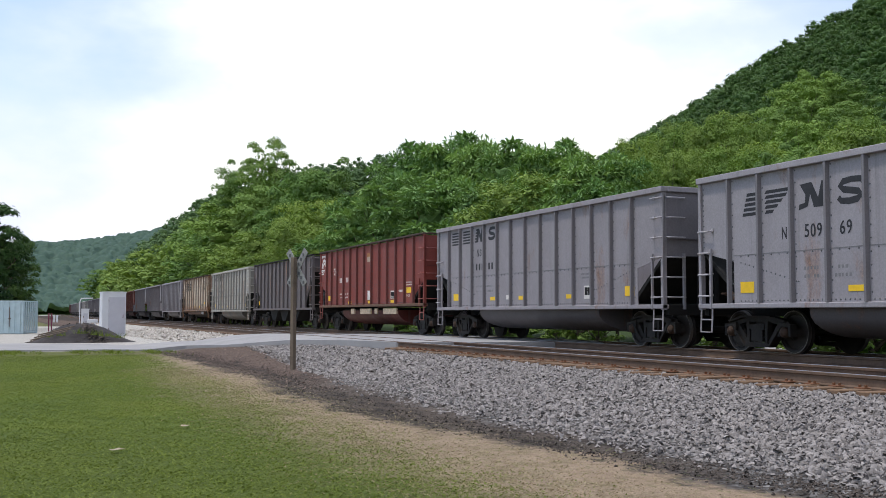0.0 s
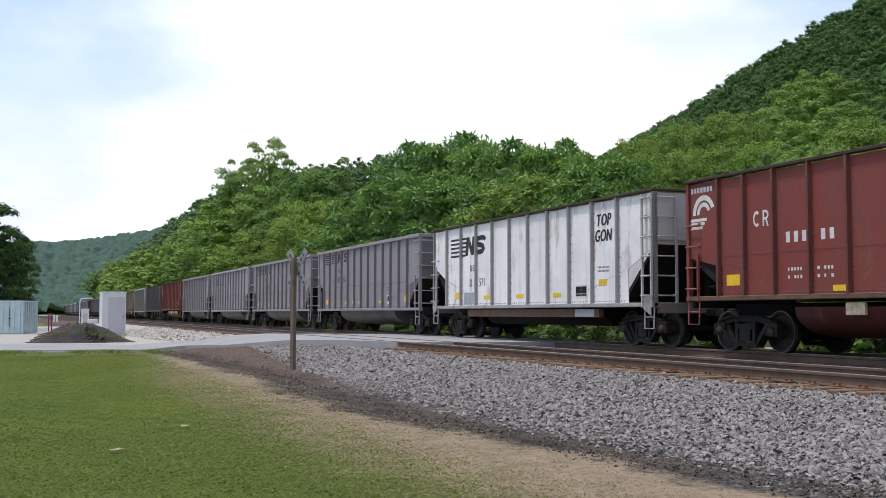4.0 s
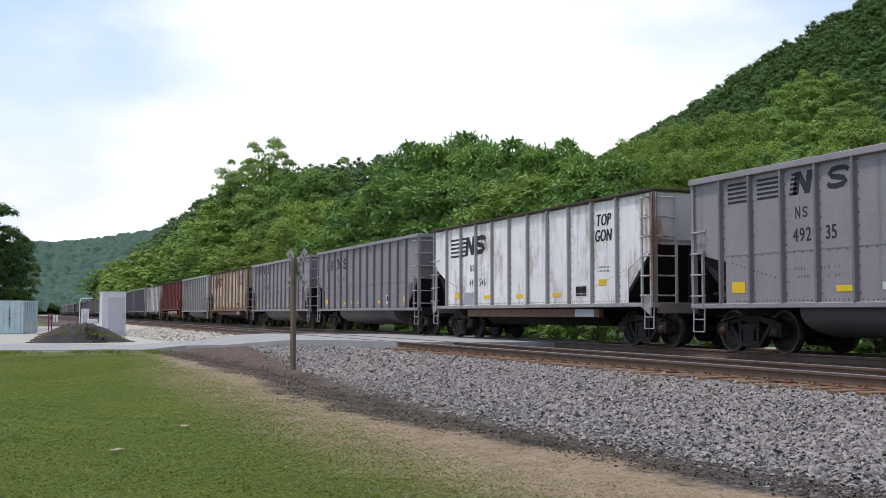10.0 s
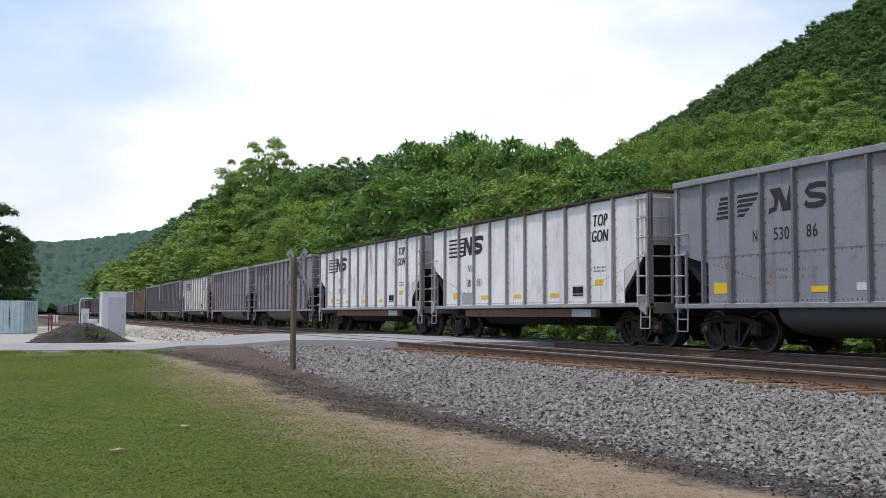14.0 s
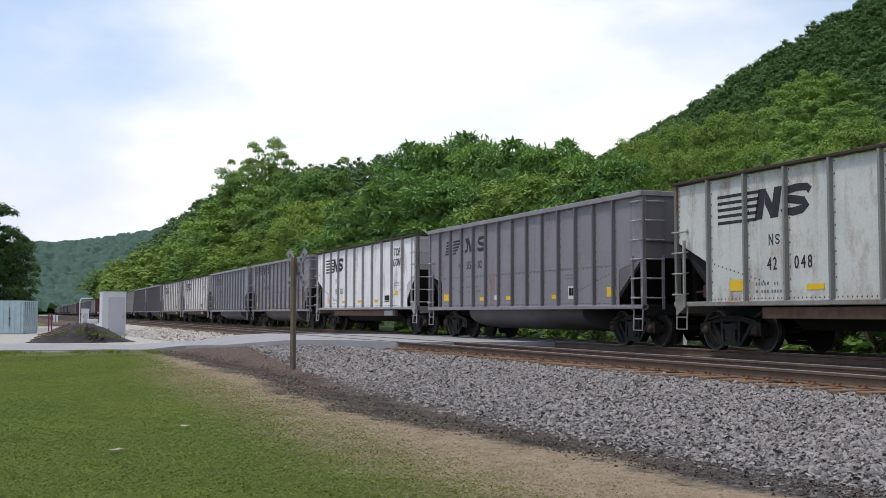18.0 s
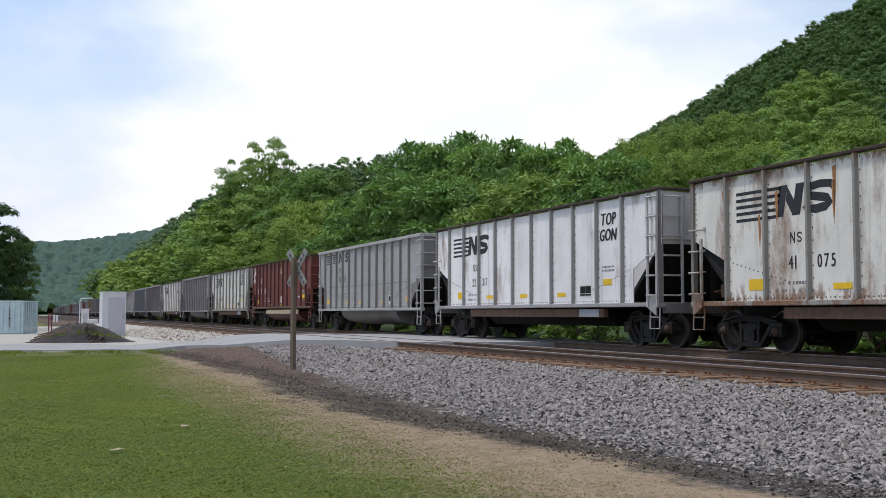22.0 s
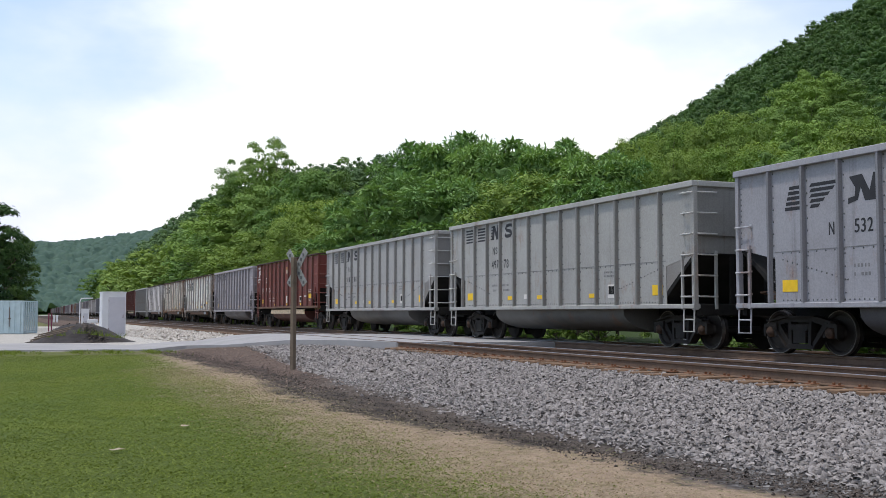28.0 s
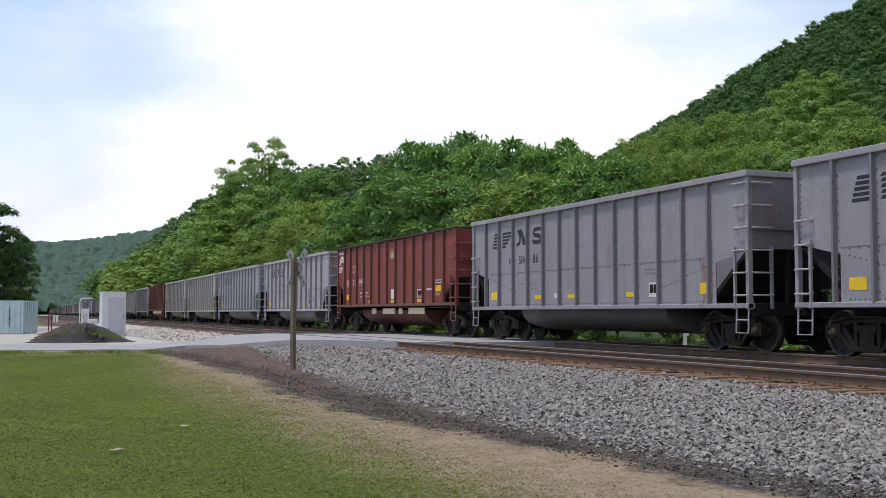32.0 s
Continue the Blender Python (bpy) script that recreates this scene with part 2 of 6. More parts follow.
    toe = math_("SUBTRACT", toe, math_("MULTIPLY", step(sep.outputs[1], 19.0, 27.0), 0.6))
    c = mix(n, l, step(toe, 4.75, 5.25), c, mix(n, l, step(sep.outputs[1], 20.0, 27.0), cinder, clay))
    drift = tex(n, l, 1.0, 5, 0.65, coords(n, l, (3.2, 0.55, 1.0)))
    soot = math_("MULTIPLY", math_("MULTIPLY", step(toe, 4.7, 5.15), math_("SUBTRACT", 1.0, step(toe, 5.7, 6.5))), ramp(n, l, drift.outputs[0], [(0.44, (0.0,) * 3), (0.58, (0.85,) * 3)]).outputs[0])
    c = mix(n, l, soot, c, (0.026, 0.021, 0.021))
    moss = math_("MULTIPLY", math_("MULTIPLY", step(toe, 3.6, 4.6), math_("SUBTRACT", 1.0, step(toe, 5.2, 6.0))), ramp(n, l, tuft.outputs[0], [(0.56, (0.0,) * 3), (0.68, (0.6,) * 3)]).outputs[0])
    c = mix(n, l, moss, c, (0.10, 0.125, 0.03))
    c = mix(n, l, step(math_("SUBTRACT", x, math_("MULTIPLY", away, 0.11)), 6.3, 6.9), c, ball.outputs[0])
    c = mix(n, l, step(x, 10.3, 11.2), c, dirty)
    c = mix(n, l, step(x, 18.6, 19.6), c, (0.30, 0.285, 0.26))
    c = mix(n, l, step(x, 23.0, 24.5), c, weeds)
    # gravel yard beyond the road on the lawn side
    y_in = math_("ADD", sep.outputs[1], math_("MULTIPLY", math_("SUBTRACT", wob.outputs[0], 0.5), 3.0))
    grav = ramp(n, l, tone.outputs[0], [(0.0, (0.30, 0.28, 0.25)), (1.0, (0.55, 0.52, 0.48))])
    c = mix(n, l, math_("MULTIPLY", step(y_in, 44.5, 46.5), math_("SUBTRACT", 1.0, math_("MAXIMUM", step(y_in, 125.0, 140.0), step(x, 21.0, 23.0)))), c, grav.outputs[0])
    l.new(c, b.inputs["Base Color"])
    bump(n, l, b, mix(n, l, step(x, 5.9, 6.6), blades.outputs[0], stone.outputs["Distance"]), 0.7, 0.04)
    return m


def stone_material(name, lo, hi):
    m, n, l, b = nodes_of(name, 0.9)
    geo = n.new("ShaderNodeNewGeometry")
    c = ramp(n, l, geo.outputs["Random Per Island"], [(0.0, lo), (0.5, [(p + q) / 2 for p, q in zip(lo, hi)]), (1.0, hi)])
    t = tex(n, l, 40, 3, 0.6, geo.outputs["Position"])
    l.new(mix(n, l, 0.35, c.outputs[0], ramp(n, l, t.outputs[0], [(0.3, lo), (0.7, hi)]).outputs[0]), b.inputs["Base Color"])
    return m


PAINT = car_paint()
# Truck and wheel colours are darkened for the shade under the cars.
TRUCK = plain("truck_steel", (0.019, 0.0155, 0.0135), 0.72, 0.0, 0.5, 5, 40)
WHEEL = plain("wheel_steel", (0.018, 0.014, 0.012), 0.55, 0.2, 0.4, 8, 50)
CAP = plain("bearing_cap_rust", (0.06, 0.034, 0.022), 0.7, 0.0, 0.5, 12, 60)
TREAD = plain("wheel_tread", (0.16, 0.145, 0.135), 0.42, 0.8, 0.4)
# Near black that holds the underframe's shade; plain black for tags and hoses.
DARK = plain("underframe_black", (0.013, 0.012, 0.011), 0.9, 0.0, 0.4, 4, 30)
SOOT = plain("sooty_rust", (0.055, 0.036, 0.028), 0.85, 0.0, 0.5, 4, 40)
RUSTY = plain("rusty_steel", (0.13, 0.075, 0.05), 0.85, 0.0, 0.4, 4, 40)
YELLOW = plain("reflector_yellow", (0.80, 0.50, 0.02), 0.5, 0.0, 0.12, 9, 80)
WHITE = plain("stencil_white", (0.66, 0.62, 0.58), 0.7, 0.0, 0.15, 5, 60)
BLACK = plain("stencil_black", (0.03, 0.03, 0.034), 0.7, 0.0, 0.3, 5, 60)
FADED = plain("stencil_grey", (0.11, 0.11, 0.115), 0.75, 0.0, 0.25, 5, 60)
STENCIL = plain("stencil_dim", (0.18, 0.175, 0.18), 0.75, 0.0, 0.25, 5, 60)
WORN = plain("worn_cream", (0.72, 0.56, 0.38), 0.85, 0.0, 0.4, 9, 30)
FADEDCREAM = plain("faded_cream", (0.42, 0.33, 0.25), 0.8, 0.0, 0.3, 7, 50)
GREYPATCH = plain("grey_overpaint", (0.34, 0.34, 0.36), 0.7, 0.0, 0.2, 5, 50)
ORANGE = plain("orange_rust", (0.36, 0.17, 0.07), 0.85, 0.0, 0.35, 9, 60)
RAIL = plain("rail_rust", (0.125, 0.08, 0.055), 0.8, 0.0, 0.35, 3, 30)
RAILTOP = plain("rail_head", (0.42, 0.42, 0.43), 0.32, 0.9, 0.12)
TIE = plain("creosoted_tie", (0.17, 0.105, 0.065), 0.9, 0.0, 0.45, 4, 40, 0.01)
PLATE = plain("tie_plate_rust", (0.16, 0.07, 0.035), 0.85, 0.0, 0.45, 8, 60)
ASPHALT = plain("weathered_asphalt", (0.30, 0.29, 0.29), 0.9, 0.0, 0.18, 0.7, 70, 0.006)
WOODPOST = plain("grey_wood", (0.15, 0.115, 0.085), 0.9, 0.0, 0.35, 3, 60)
BOARD = plain("weathered_board", (0.26, 0.26, 0.25), 0.8, 0.0, 0.35, 14, 60)
DOORGREY = plain("door_grey", (0.47, 0.46, 0.50), 0.5, 0.0, 0.08, 2, 50)
CABINET = plain("cabinet_white", (0.62, 0.62, 0.64), 0.5, 0.0, 0.08, 2, 50)
STEELBOX = plain("pale_blue_steel", (0.42, 0.52, 0.55), 0.6, 0.0, 0.15, 2, 50)
BARK = plain("bark", (0.12, 0.095, 0.075), 0.95, 0.0, 0.4, 5, 30, 0.02)
DIRT = plain("dark_cinders", (0.052, 0.046, 0.047), 0.95, 0.0, 0.45, 3, 25, 0.03)
GROUND = ground_material()
BALLAST = stone_material("ballast_stone", (0.072, 0.063, 0.060), (0.385, 0.352, 0.338))
CINDER = stone_material("cinder_grit", (0.02, 0.017, 0.015), (0.13, 0.105, 0.09))
LEAF = leaf_material("leaf_green", (0.118, 0.195, 0.058), (0.208, 0.31, 0.098), 0.12)
LEAF_FROND = leaf_material("leaf_frond_green", (0.128, 0.222, 0.086), (0.225, 0.345, 0.135), 0.12)
LEAF_LIGHT = leaf_material("leaf_light_green", (0.135, 0.205, 0.048), (0.23, 0.315, 0.082), 0.12)
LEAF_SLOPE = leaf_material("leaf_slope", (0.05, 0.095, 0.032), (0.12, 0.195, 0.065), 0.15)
# Leaf colour lightened and blued to stand in for haze on the ridge.
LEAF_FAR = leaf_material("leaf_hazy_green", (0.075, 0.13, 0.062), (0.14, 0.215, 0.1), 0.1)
# Distance haze is put into this pale blue-green leaf colour.
LEAF_HAZE = leaf_material("leaf_haze_blue", (0.085, 0.135, 0.118), (0.125, 0.18, 0.155), 0.05)
LEAF_OLIVE = leaf_material("leaf_olive", (0.085, 0.14, 0.036), (0.16, 0.235, 0.062), 0.12)
GRASS = leaf_material("grass_blade", (0.086, 0.118, 0.021), (0.165, 0.205, 0.042), 0.1)
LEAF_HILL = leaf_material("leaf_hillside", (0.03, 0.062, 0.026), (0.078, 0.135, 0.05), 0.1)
STRAW = leaf_material("dry_blade", (0.25, 0.185, 0.13), (0.42, 0.325, 0.235), 0.1)


# ---- mesh building ----
class Mb:
    """Gathers boxes, prisms and tubes into one mesh."""
    def __init__(self):
        self.v, self.f = [], []

    def add(self, verts, faces):
        o = len(self.v)
        self.v += [tuple(p) for p in verts]
        self.f += [tuple(i + o for i in f) for f in faces]
        return self

    def box(self, x0, x1, y0, y1, z0, z1, bev=0.0):
        if bev:
            pts = []
            for sz, z in ((-1, z0), (1, z1)):
                for inset, dz in (((bev, 0), (0, bev)) if sz < 0 else ((0, -bev), (bev, 0))):
                    zz = z + dz
                    pts += [(x0 + inset, y0 + inset, zz), (x1 - inset, y0 + inset, zz), (x1 - inset, y1 - inset, zz), (x0 + inset, y1 - inset, zz)]
            fs = [(3, 2, 1, 0), (12, 13, 14, 15)]
            for r in range(3):
                fs += [(r * 4 + i, r * 4 + (i + 1) % 4, r * 4 + 4 + (i + 1) % 4, r * 4 + 4 + i) for i in range(4)]
            return self.add(pts, fs)
        p = [(x, y, z) for z in (z0, z1) for x, y in ((x0, y0), (x1, y0), (x1, y1), (x0, y1))]
        return self.add(p, [(3, 2, 1, 0), (4, 5, 6, 7), (0, 1, 5, 4), (1, 2, 6, 5), (2, 3, 7, 6), (3, 0, 4, 7)])

    def prism(self, poly, a, b, axis):
        """A polygon extruded along an axis: (y, z) for x, (x, z) for y, (x, y) for z."""
        k = len(poly)
        put = {"x": lambda p, t: (t, p[0], p[1]), "y": lambda p, t: (p[0], t, p[1]), "z": lambda p, t: (p[0], p[1], t)}[axis]
        verts = [put(p, a) for p in poly] + [put(p, b) for p in poly]
        return self.add(verts, [tuple(range(k))[::-1], tuple(range(k, 2 * k))] + [(i, (i + 1) % k, k + (i + 1) % k, k + i) for i in range(k)])

    def tube(self, pts, r, n=8, r1=None):
        pts = [Vector(p) for p in pts]
        rings = []
        for i, p in enumerate(pts):
            d = (pts[min(i + 1, len(pts) - 1)] - pts[max(i - 1, 0)]).normalized()
            side = d.orthogonal().normalized()
            up = d.cross(side)
            rr = r if r1 is None else r + (r1 - r) * i / (len(pts) - 1)
            rings += [p + (side * math.cos(2 * math.pi * k / n) + up * math.sin(2 * math.pi * k / n)) * rr for k in range(n)]
        m = len(pts)
        f = [(i * n + k, i * n + (k + 1) % n, (i + 1) * n + (k + 1) % n, (i + 1) * n + k) for i in range(m - 1) for k in range(n)]
        return self.add(rings, f + [tuple(range(n))[::-1], tuple(range((m - 1) * n, m * n))])

    def lathe_x(self, profile, y, z, n=20, caps=True):
        """Turns (x, radius) pairs round an axle along x."""
        verts = [(x, y + r * math.cos(2 * math.pi * k / n), z + r * math.sin(2 * math.pi * k / n)) for x, r in profile for k in range(n)]
        m = len(profile)
        f = [(i * n + k, i * n + (k + 1) % n, (i + 1) * n + (k + 1) % n, (i + 1) * n + k) for i in range(m - 1) for k in range(n)]
        return self.add(verts, f + ([tuple(range(n))[::-1], tuple(range((m - 1) * n, m * n))] if caps else []))

    def mesh(self, name, mat, smooth=False):
        me = bpy.data.meshes.new(name)
        me.from_pydata(self.v, [], self.f)
        me.materials.append(mat)
        bm = bmesh.new()
        bm.from_mesh(me)
        bmesh.ops.recalc_face_normals(bm, faces=bm.faces)
        bm.to_mesh(me)
        bm.free()
        if smooth:
            me.shade_smooth()
            me.set_sharp_from_angle(angle=radians(40))
        return me


def part(name, mb, mat, parent, label="", smooth=False, loc=None):
    me = mb.mesh(name, mat, smooth) if isinstance(mb, Mb) else mb
    ob = new(name, me)
    ob.parent = parent
    if loc is not None:
        ob.location = loc
    if label:
        ob["label"] = label
    return ob


def thing(name, label, category, group="", at=None, kind=""):
    ob = tagged(new(name), label, category, group, kind)
    if at is not None:
        ob.matrix_basis = at
    return ob


def single(name, mb, mat, label, category="", group="", kind="", smooth=False):
    return tagged(new(name, mb.mesh(name, mat, smooth)), label, category, group, kind)


def fast_mesh(name, verts, faces, mat):
    """A large mesh straight from arrays; faces all have the same number of corners."""
    me = bpy.data.meshes.new(name)
    k = faces.shape[1]
    me.vertices.add(len(verts))
    me.vertices.foreach_set("co", np.ascontiguousarray(verts, dtype=np.float32).ravel())
    me.loops.add(faces.size)
    me.loops.foreach_set("vertex_index", np.ascontiguousarray(faces, dtype=np.int32).ravel())
    me.polygons.add(len(faces))
    me.polygons.foreach_set("loop_start", np.arange(0, faces.size, k, dtype=np.int32))
    me.polygons.foreach_set("loop_total", np.full(len(faces), k, dtype=np.int32))
    me.update(calc_edges=True)
    me.materials.append(mat)
    return me


# ---- the line of the tracks ----
BEND = 1 / (2 * 5910.0)
TRAIN_X, NEAR_X = 16.35, 11.78


def bend(y):
    """How far the tracks have swung to the side at y: straight, a long easy curve, straight again."""
    if y < 10:
        return 0.0
    return BEND * (y - 10) ** 2 if y < 150 else BEND * 140 ** 2 + 2 * BEND * 140 * (y - 150)


def heading(y):
    return math.atan(2 * BEND * min(max(y - 10, 0), 140))


def bend_np(y):
    return np.where(y < 150, BEND * np.maximum(y - 10, 0) ** 2, BEND * 140 ** 2 + 2 * BEND * 140 * (y - 150))


# ---- ground: one sheet from the lawn over the track bed to the hills ----
PROFILE_X = [-4000, 6.3, 9.6, 10.1, 10.6, 17.6, 18.2, 20.2, 24.0, 27.0, 4000]
PROFILE_Z = [-0.70, -0.70, -0.29, -0.255, -0.25, -0.26, -0.30, -0.72, -0.78, -0.9, -0.9]


def smooth(a, b, t):
    t = np.clip((t - a) / (b - a), 0, 1)
    return t * t * (3 - 2 * t)


def ground_z(xp, y):
    """Height of the ground at xp metres beside the (bent) line and y along it."""
    xp, y = np.asarray(xp, float), np.asarray(y, float)
    x = xp + bend_np(y)
    z = np.interp(xp, PROFILE_X, PROFILE_Z)
    near = np.clip(204.0 - 0.208 * y, 0, 142) * np.clip((x - 66) / 279, 0, 1) ** 1.6 * smooth(-900, -300, y)
    middle = np.interp(x, [30, 55, 75, 96, 127, 150, 175, 300], [0, 18, 35, 51, 61, 67, 70, 75]) * smooth(380, 520, y) * (1 - smooth(530, 680, y)) * smooth(0, 12, xp - 24)
    far = (np.interp(x, [-400, 54, 95, 140, 180, 201, 300], [72, 80, 87, 93, 100, 109, 120]) + 1.5 * np.sin(x * 0.05)) * smooth(1000, 1450, y)
    roll = 2.0 * np.sin(x * 0.03 + 1) * np.sin(y * 0.027) * smooth(110, 160, xp)
    return z + np.maximum(np.maximum(near, middle), far) + roll


gx = np.concatenate([np.linspace(-3500, -120, 18), np.linspace(-100, -14, 20), np.linspace(-12, 6, 25), PROFILE_X[1:-1], np.linspace(28, 60, 12), np.linspace(66, 240, 30), np.linspace(260, 900, 26), np.linspace(1000, 3500, 12)])
gx = np.unique(gx)
gy = np.concatenate([np.linspace(-3500, -60, 16), np.linspace(-50, 0, 10), np.linspace(2, 60, 40), np.linspace(66, 400, 50), np.linspace(415, 900, 34), np.linspace(930, 1700, 26), np.linspace(1800, 4000, 10)])
GX, GY = np.meshgrid(gx, gy)
gv = np.stack([GX + bend_np(GY), GY, ground_z(GX, GY)], -1).reshape(-1, 3)
ii, jj = np.meshgrid(np.arange(len(gy) - 1), np.arange(len(gx) - 1), indexing="ij")
a0 = (ii * len(gx) + jj).ravel()
ground = tagged(new("ground", fast_mesh("ground", gv, np.stack([a0, a0 + 1, a0 + 1 + len(gx), a0 + len(gx)], 1), GROUND)),
                "mown lawn, dry grass verge, cinders and ballast beside the tracks", "ground", "", "structure")


# ---- tracks ----
RAIL_WEB = [(-0.076, -0.186), (0.076, -0.186), (0.076, -0.172), (0.012, -0.155), (0.009, -0.055), (0.035, -0.042), (0.036, -0.008), (0.028, -0.001), (-0.028, -0.001), (-0.036, -0.008), (-0.035, -0.042), (-0.009, -0.055), (-0.012, -0.155), (-0.076, -0.172)]
RAIL_HEAD = [(-0.026, -0.001), (0.026, -0.001), (0.024, 0.003), (-0.024, 0.003)]
RAIL_YS = [-40 + 10 * k for k in range(20)] + [170 + 40 * k for k in range(14)]


def along(profile, x0, ys):
    """A cross-section drawn along the line of the tracks."""
    mb, k = Mb(), len(profile)
    verts = [(x0 + bend(y) + px, y, pz) for y in ys for px, pz in profile]
    f = [(i * k + j, i * k + (j + 1) % k, (i + 1) * k + (j + 1) % k, (i + 1) * k + j) for i in range(len(ys) - 1) for j in range(k)]
    return mb.add(verts, f + [tuple(range(k))[::-1], tuple(range((len(ys) - 1) * k, len(ys) * k))])


rng = np.random.default_rng(4)
tie_mesh = Mb().box(-1.37, 1.37, -0.115, 0.115, -0.36, -0.186, 0.012).mesh("tie", TIE)
plate_mesh = Mb().box(-0.19, 0.19, -0.09, 0.09, -0.186, -0.168, 0.004).box(-0.13, -0.095, -0.07, -0.045, -0.17, -0.135).box(0.095, 0.13, 0.045, 0.07, -0.17, -0.135).box(-0.13, -0.095, 0.045, 0.07, -0.17, -0.135).box(0.095, 0.13, -0.07, -0.045, -0.17, -0.135).mesh("tie_plate", PLATE)
for tx, what in ((NEAR_X, "empty near track with rusty rails on timber ties"), (TRAIN_X, "track carrying the coal train, rails on timber ties")):
    track = thing("track", what, "track", "pair of tracks", None, "structure")
    for side in (-0.7525, 0.7525):
        rail = part("rail", along(RAIL_WEB, tx + side, RAIL_YS), RAIL, track)
        part("rail_head", along(RAIL_HEAD, tx + side, RAIL_YS), RAILTOP, rail, "polished running surface")
    rest, plates = Mb(), Mb()
    y = -12.0
    while y < 300:
        if not 30.2 < y < 44.8:
            dx, turn = rng.normal(0, 0.03), rng.normal(0, 0.012)
            if 4.0 < y < 30.2 and tx == NEAR_X:
                tie = part("tie", tie_mesh, TIE, track)
                tie.matrix_basis = Matrix.Translation((tx + bend(y) + dx, y, rng.normal(0.006, 0.008))) @ Matrix.Rotation(turn, 4, "Z")
                for side in (-0.7525, 0.7525):
                    part("tie_plate", plate_mesh, PLATE, track).location = (tx + bend(y) + side, y, 0.006)
            else:
                x = tx + bend(y) + dx
                rest.box(x - 1.3, x + 1.3, y - 0.115, y + 0.115, -0.36, -0.183)
        y += 0.5
    part("far_ties", rest, TIE, track)["kind"] = "stuff"

# ---- the road over the crossing ----
NEAR_EDGE = ([-80, -10, 0, 5, 7.2, 9.3, 10.4, 11.0, 12.5, 18.5, 26, 40], [66, 49, 46.2, 45.6, 45.0, 38.5, 34.0, 30.6, 29.8, 28.5, 27.5, 26.5])
FAR_EDGE = ([-80, -10, 0, 4, 8, 11, 16, 26, 40], [76, 60, 56.5, 54.0, 49.5, 45.2, 42.5, 40, 39])
ROAD_Z = ([-80, 5.5, 8.0, 9.6, 10.6, 17.9, 20.5, 40], [-0.66, -0.64, -0.40, -0.10, -0.02, -0.02, -0.6, -0.72])
road = Mb()
rx = sorted(set(list(np.linspace(-80, -5, 16)) + list(np.linspace(-4, 21, 51)) + [24, 28, 34, 40]))
rows = [[(x, float(np.interp(x, *NEAR_EDGE)) * (1 - k / 6) + float(np.interp(x, *FAR_EDGE)) * k / 6, float(np.interp(x, *ROAD_Z)) + (0.01 * math.sin(x * 2.1 + k) if x < 10 else 0)) for k in range(7)] for x in rx]
verts = [p for r in rows for p in r]
road.add(verts, [(i * 7 + k, i * 7 + k + 1, i * 7 + k + 8, i * 7 + k + 7) for i in range(len(rx) - 1) for k in range(6)])
low = [(p[0], p[1], p[2] - 0.5) for p in verts]
road.add(low, [])
n0 = len(verts)
road.f += [(i * 7, (i + 1) * 7, n0 + (i + 1) * 7, n0 + i * 7) for i in range(len(rx) - 1)] + [(i * 7 + 6, n0 + i * 7 + 6, n0 + (i + 1) * 7 + 6, (i + 1) * 7 + 6) for i in range(len(rx) - 1)]
single("road", road, ASPHALT, "pale worn asphalt road rising over the level crossing", "road", "", "structure")


# ---- ballast stones on the shoulder ----
def scatter_stones(name, count, place, size, mat, seed, label):
    """Small faceted stones, each one turned and squashed at random."""
    r = np.random.default_rng(seed)
    shape = np.array([(1, 0.55, -0.3), (-0.2, 1.0, 0.0), (-1, 0.25, -0.2), (-0.5, -0.9, 0.0), (0.75, -0.7, 0.1), (0.35, 0.3, 0.7), (-0.45, -0.1, 0.6)], float)
    tri = np.array([(0, 1, 5), (1, 2, 6), (1, 6, 5), (2, 3, 6), (3, 4, 6), (4, 5, 6), (4, 0, 5)])
    x, y, z = place(r, count)
    s = size * r.uniform(0.55, 1.35, count)
    jit = shape[None] * (1 + r.normal(0, 0.3, (count, 7, 3)))
    jit *= r.uniform(0.4, 1.35, (count, 1, 3))
    ang, tilt = r.uniform(0, 6.283, count), r.normal(0, 0.7, count)
    ca, sa, ct, st = np.cos(ang), np.sin(ang), np.cos(tilt), np.sin(tilt)
    X, Y, Z = jit[..., 0], jit[..., 1], jit[..., 2]
    Y, Z = Y * ct[:, None] - Z * st[:, None], Y * st[:, None] + Z * ct[:, None]
    X, Y = X * ca[:, None] - Y * sa[:, None], X * sa[:, None] + Y * ca[:, None]
    v = np.stack([X * s[:, None] + x[:, None], Y * s[:, None] + y[:, None], Z * s[:, None] + z[:, None]], -1)
    f = tri[None] + (np.arange(count) * 7)[:, None, None]
    return tagged(new(name, fast_mesh(name, v.reshape(-1, 3), f.reshape(-1, 3), mat)), label, "ballast", "", "stuff")


def shoulder(r, c):
    y = 5.5 + 39 * r.uniform(0, 1, c) ** 1.7
    x = 6.3 + 4.3 * r.uniform(0, 1, c) ** 0.85
    x = x + np.where(x < 7.4, r.normal(0, 0.28, c), 0)
    keep = ~((y > np.interp(x, *NEAR_EDGE) - 0.3) & (x > 6.8)) & (x > np.interp(y, [6, 8.5, 11, 15, 20, 40], [6.95, 6.7, 6.4, 6.4, 6.5, 8.7]) + r.normal(0, 0.13, c))
    x = np.where(keep, x, 7.2 + 3.3 * r.uniform(0, 1, c))
    y = np.where(keep, y, 6 + 18 * r.uniform(0, 1, c))
    return x + bend_np(y), y, ground_z(x, y) + r.uniform(-0.012, 0.02, c)


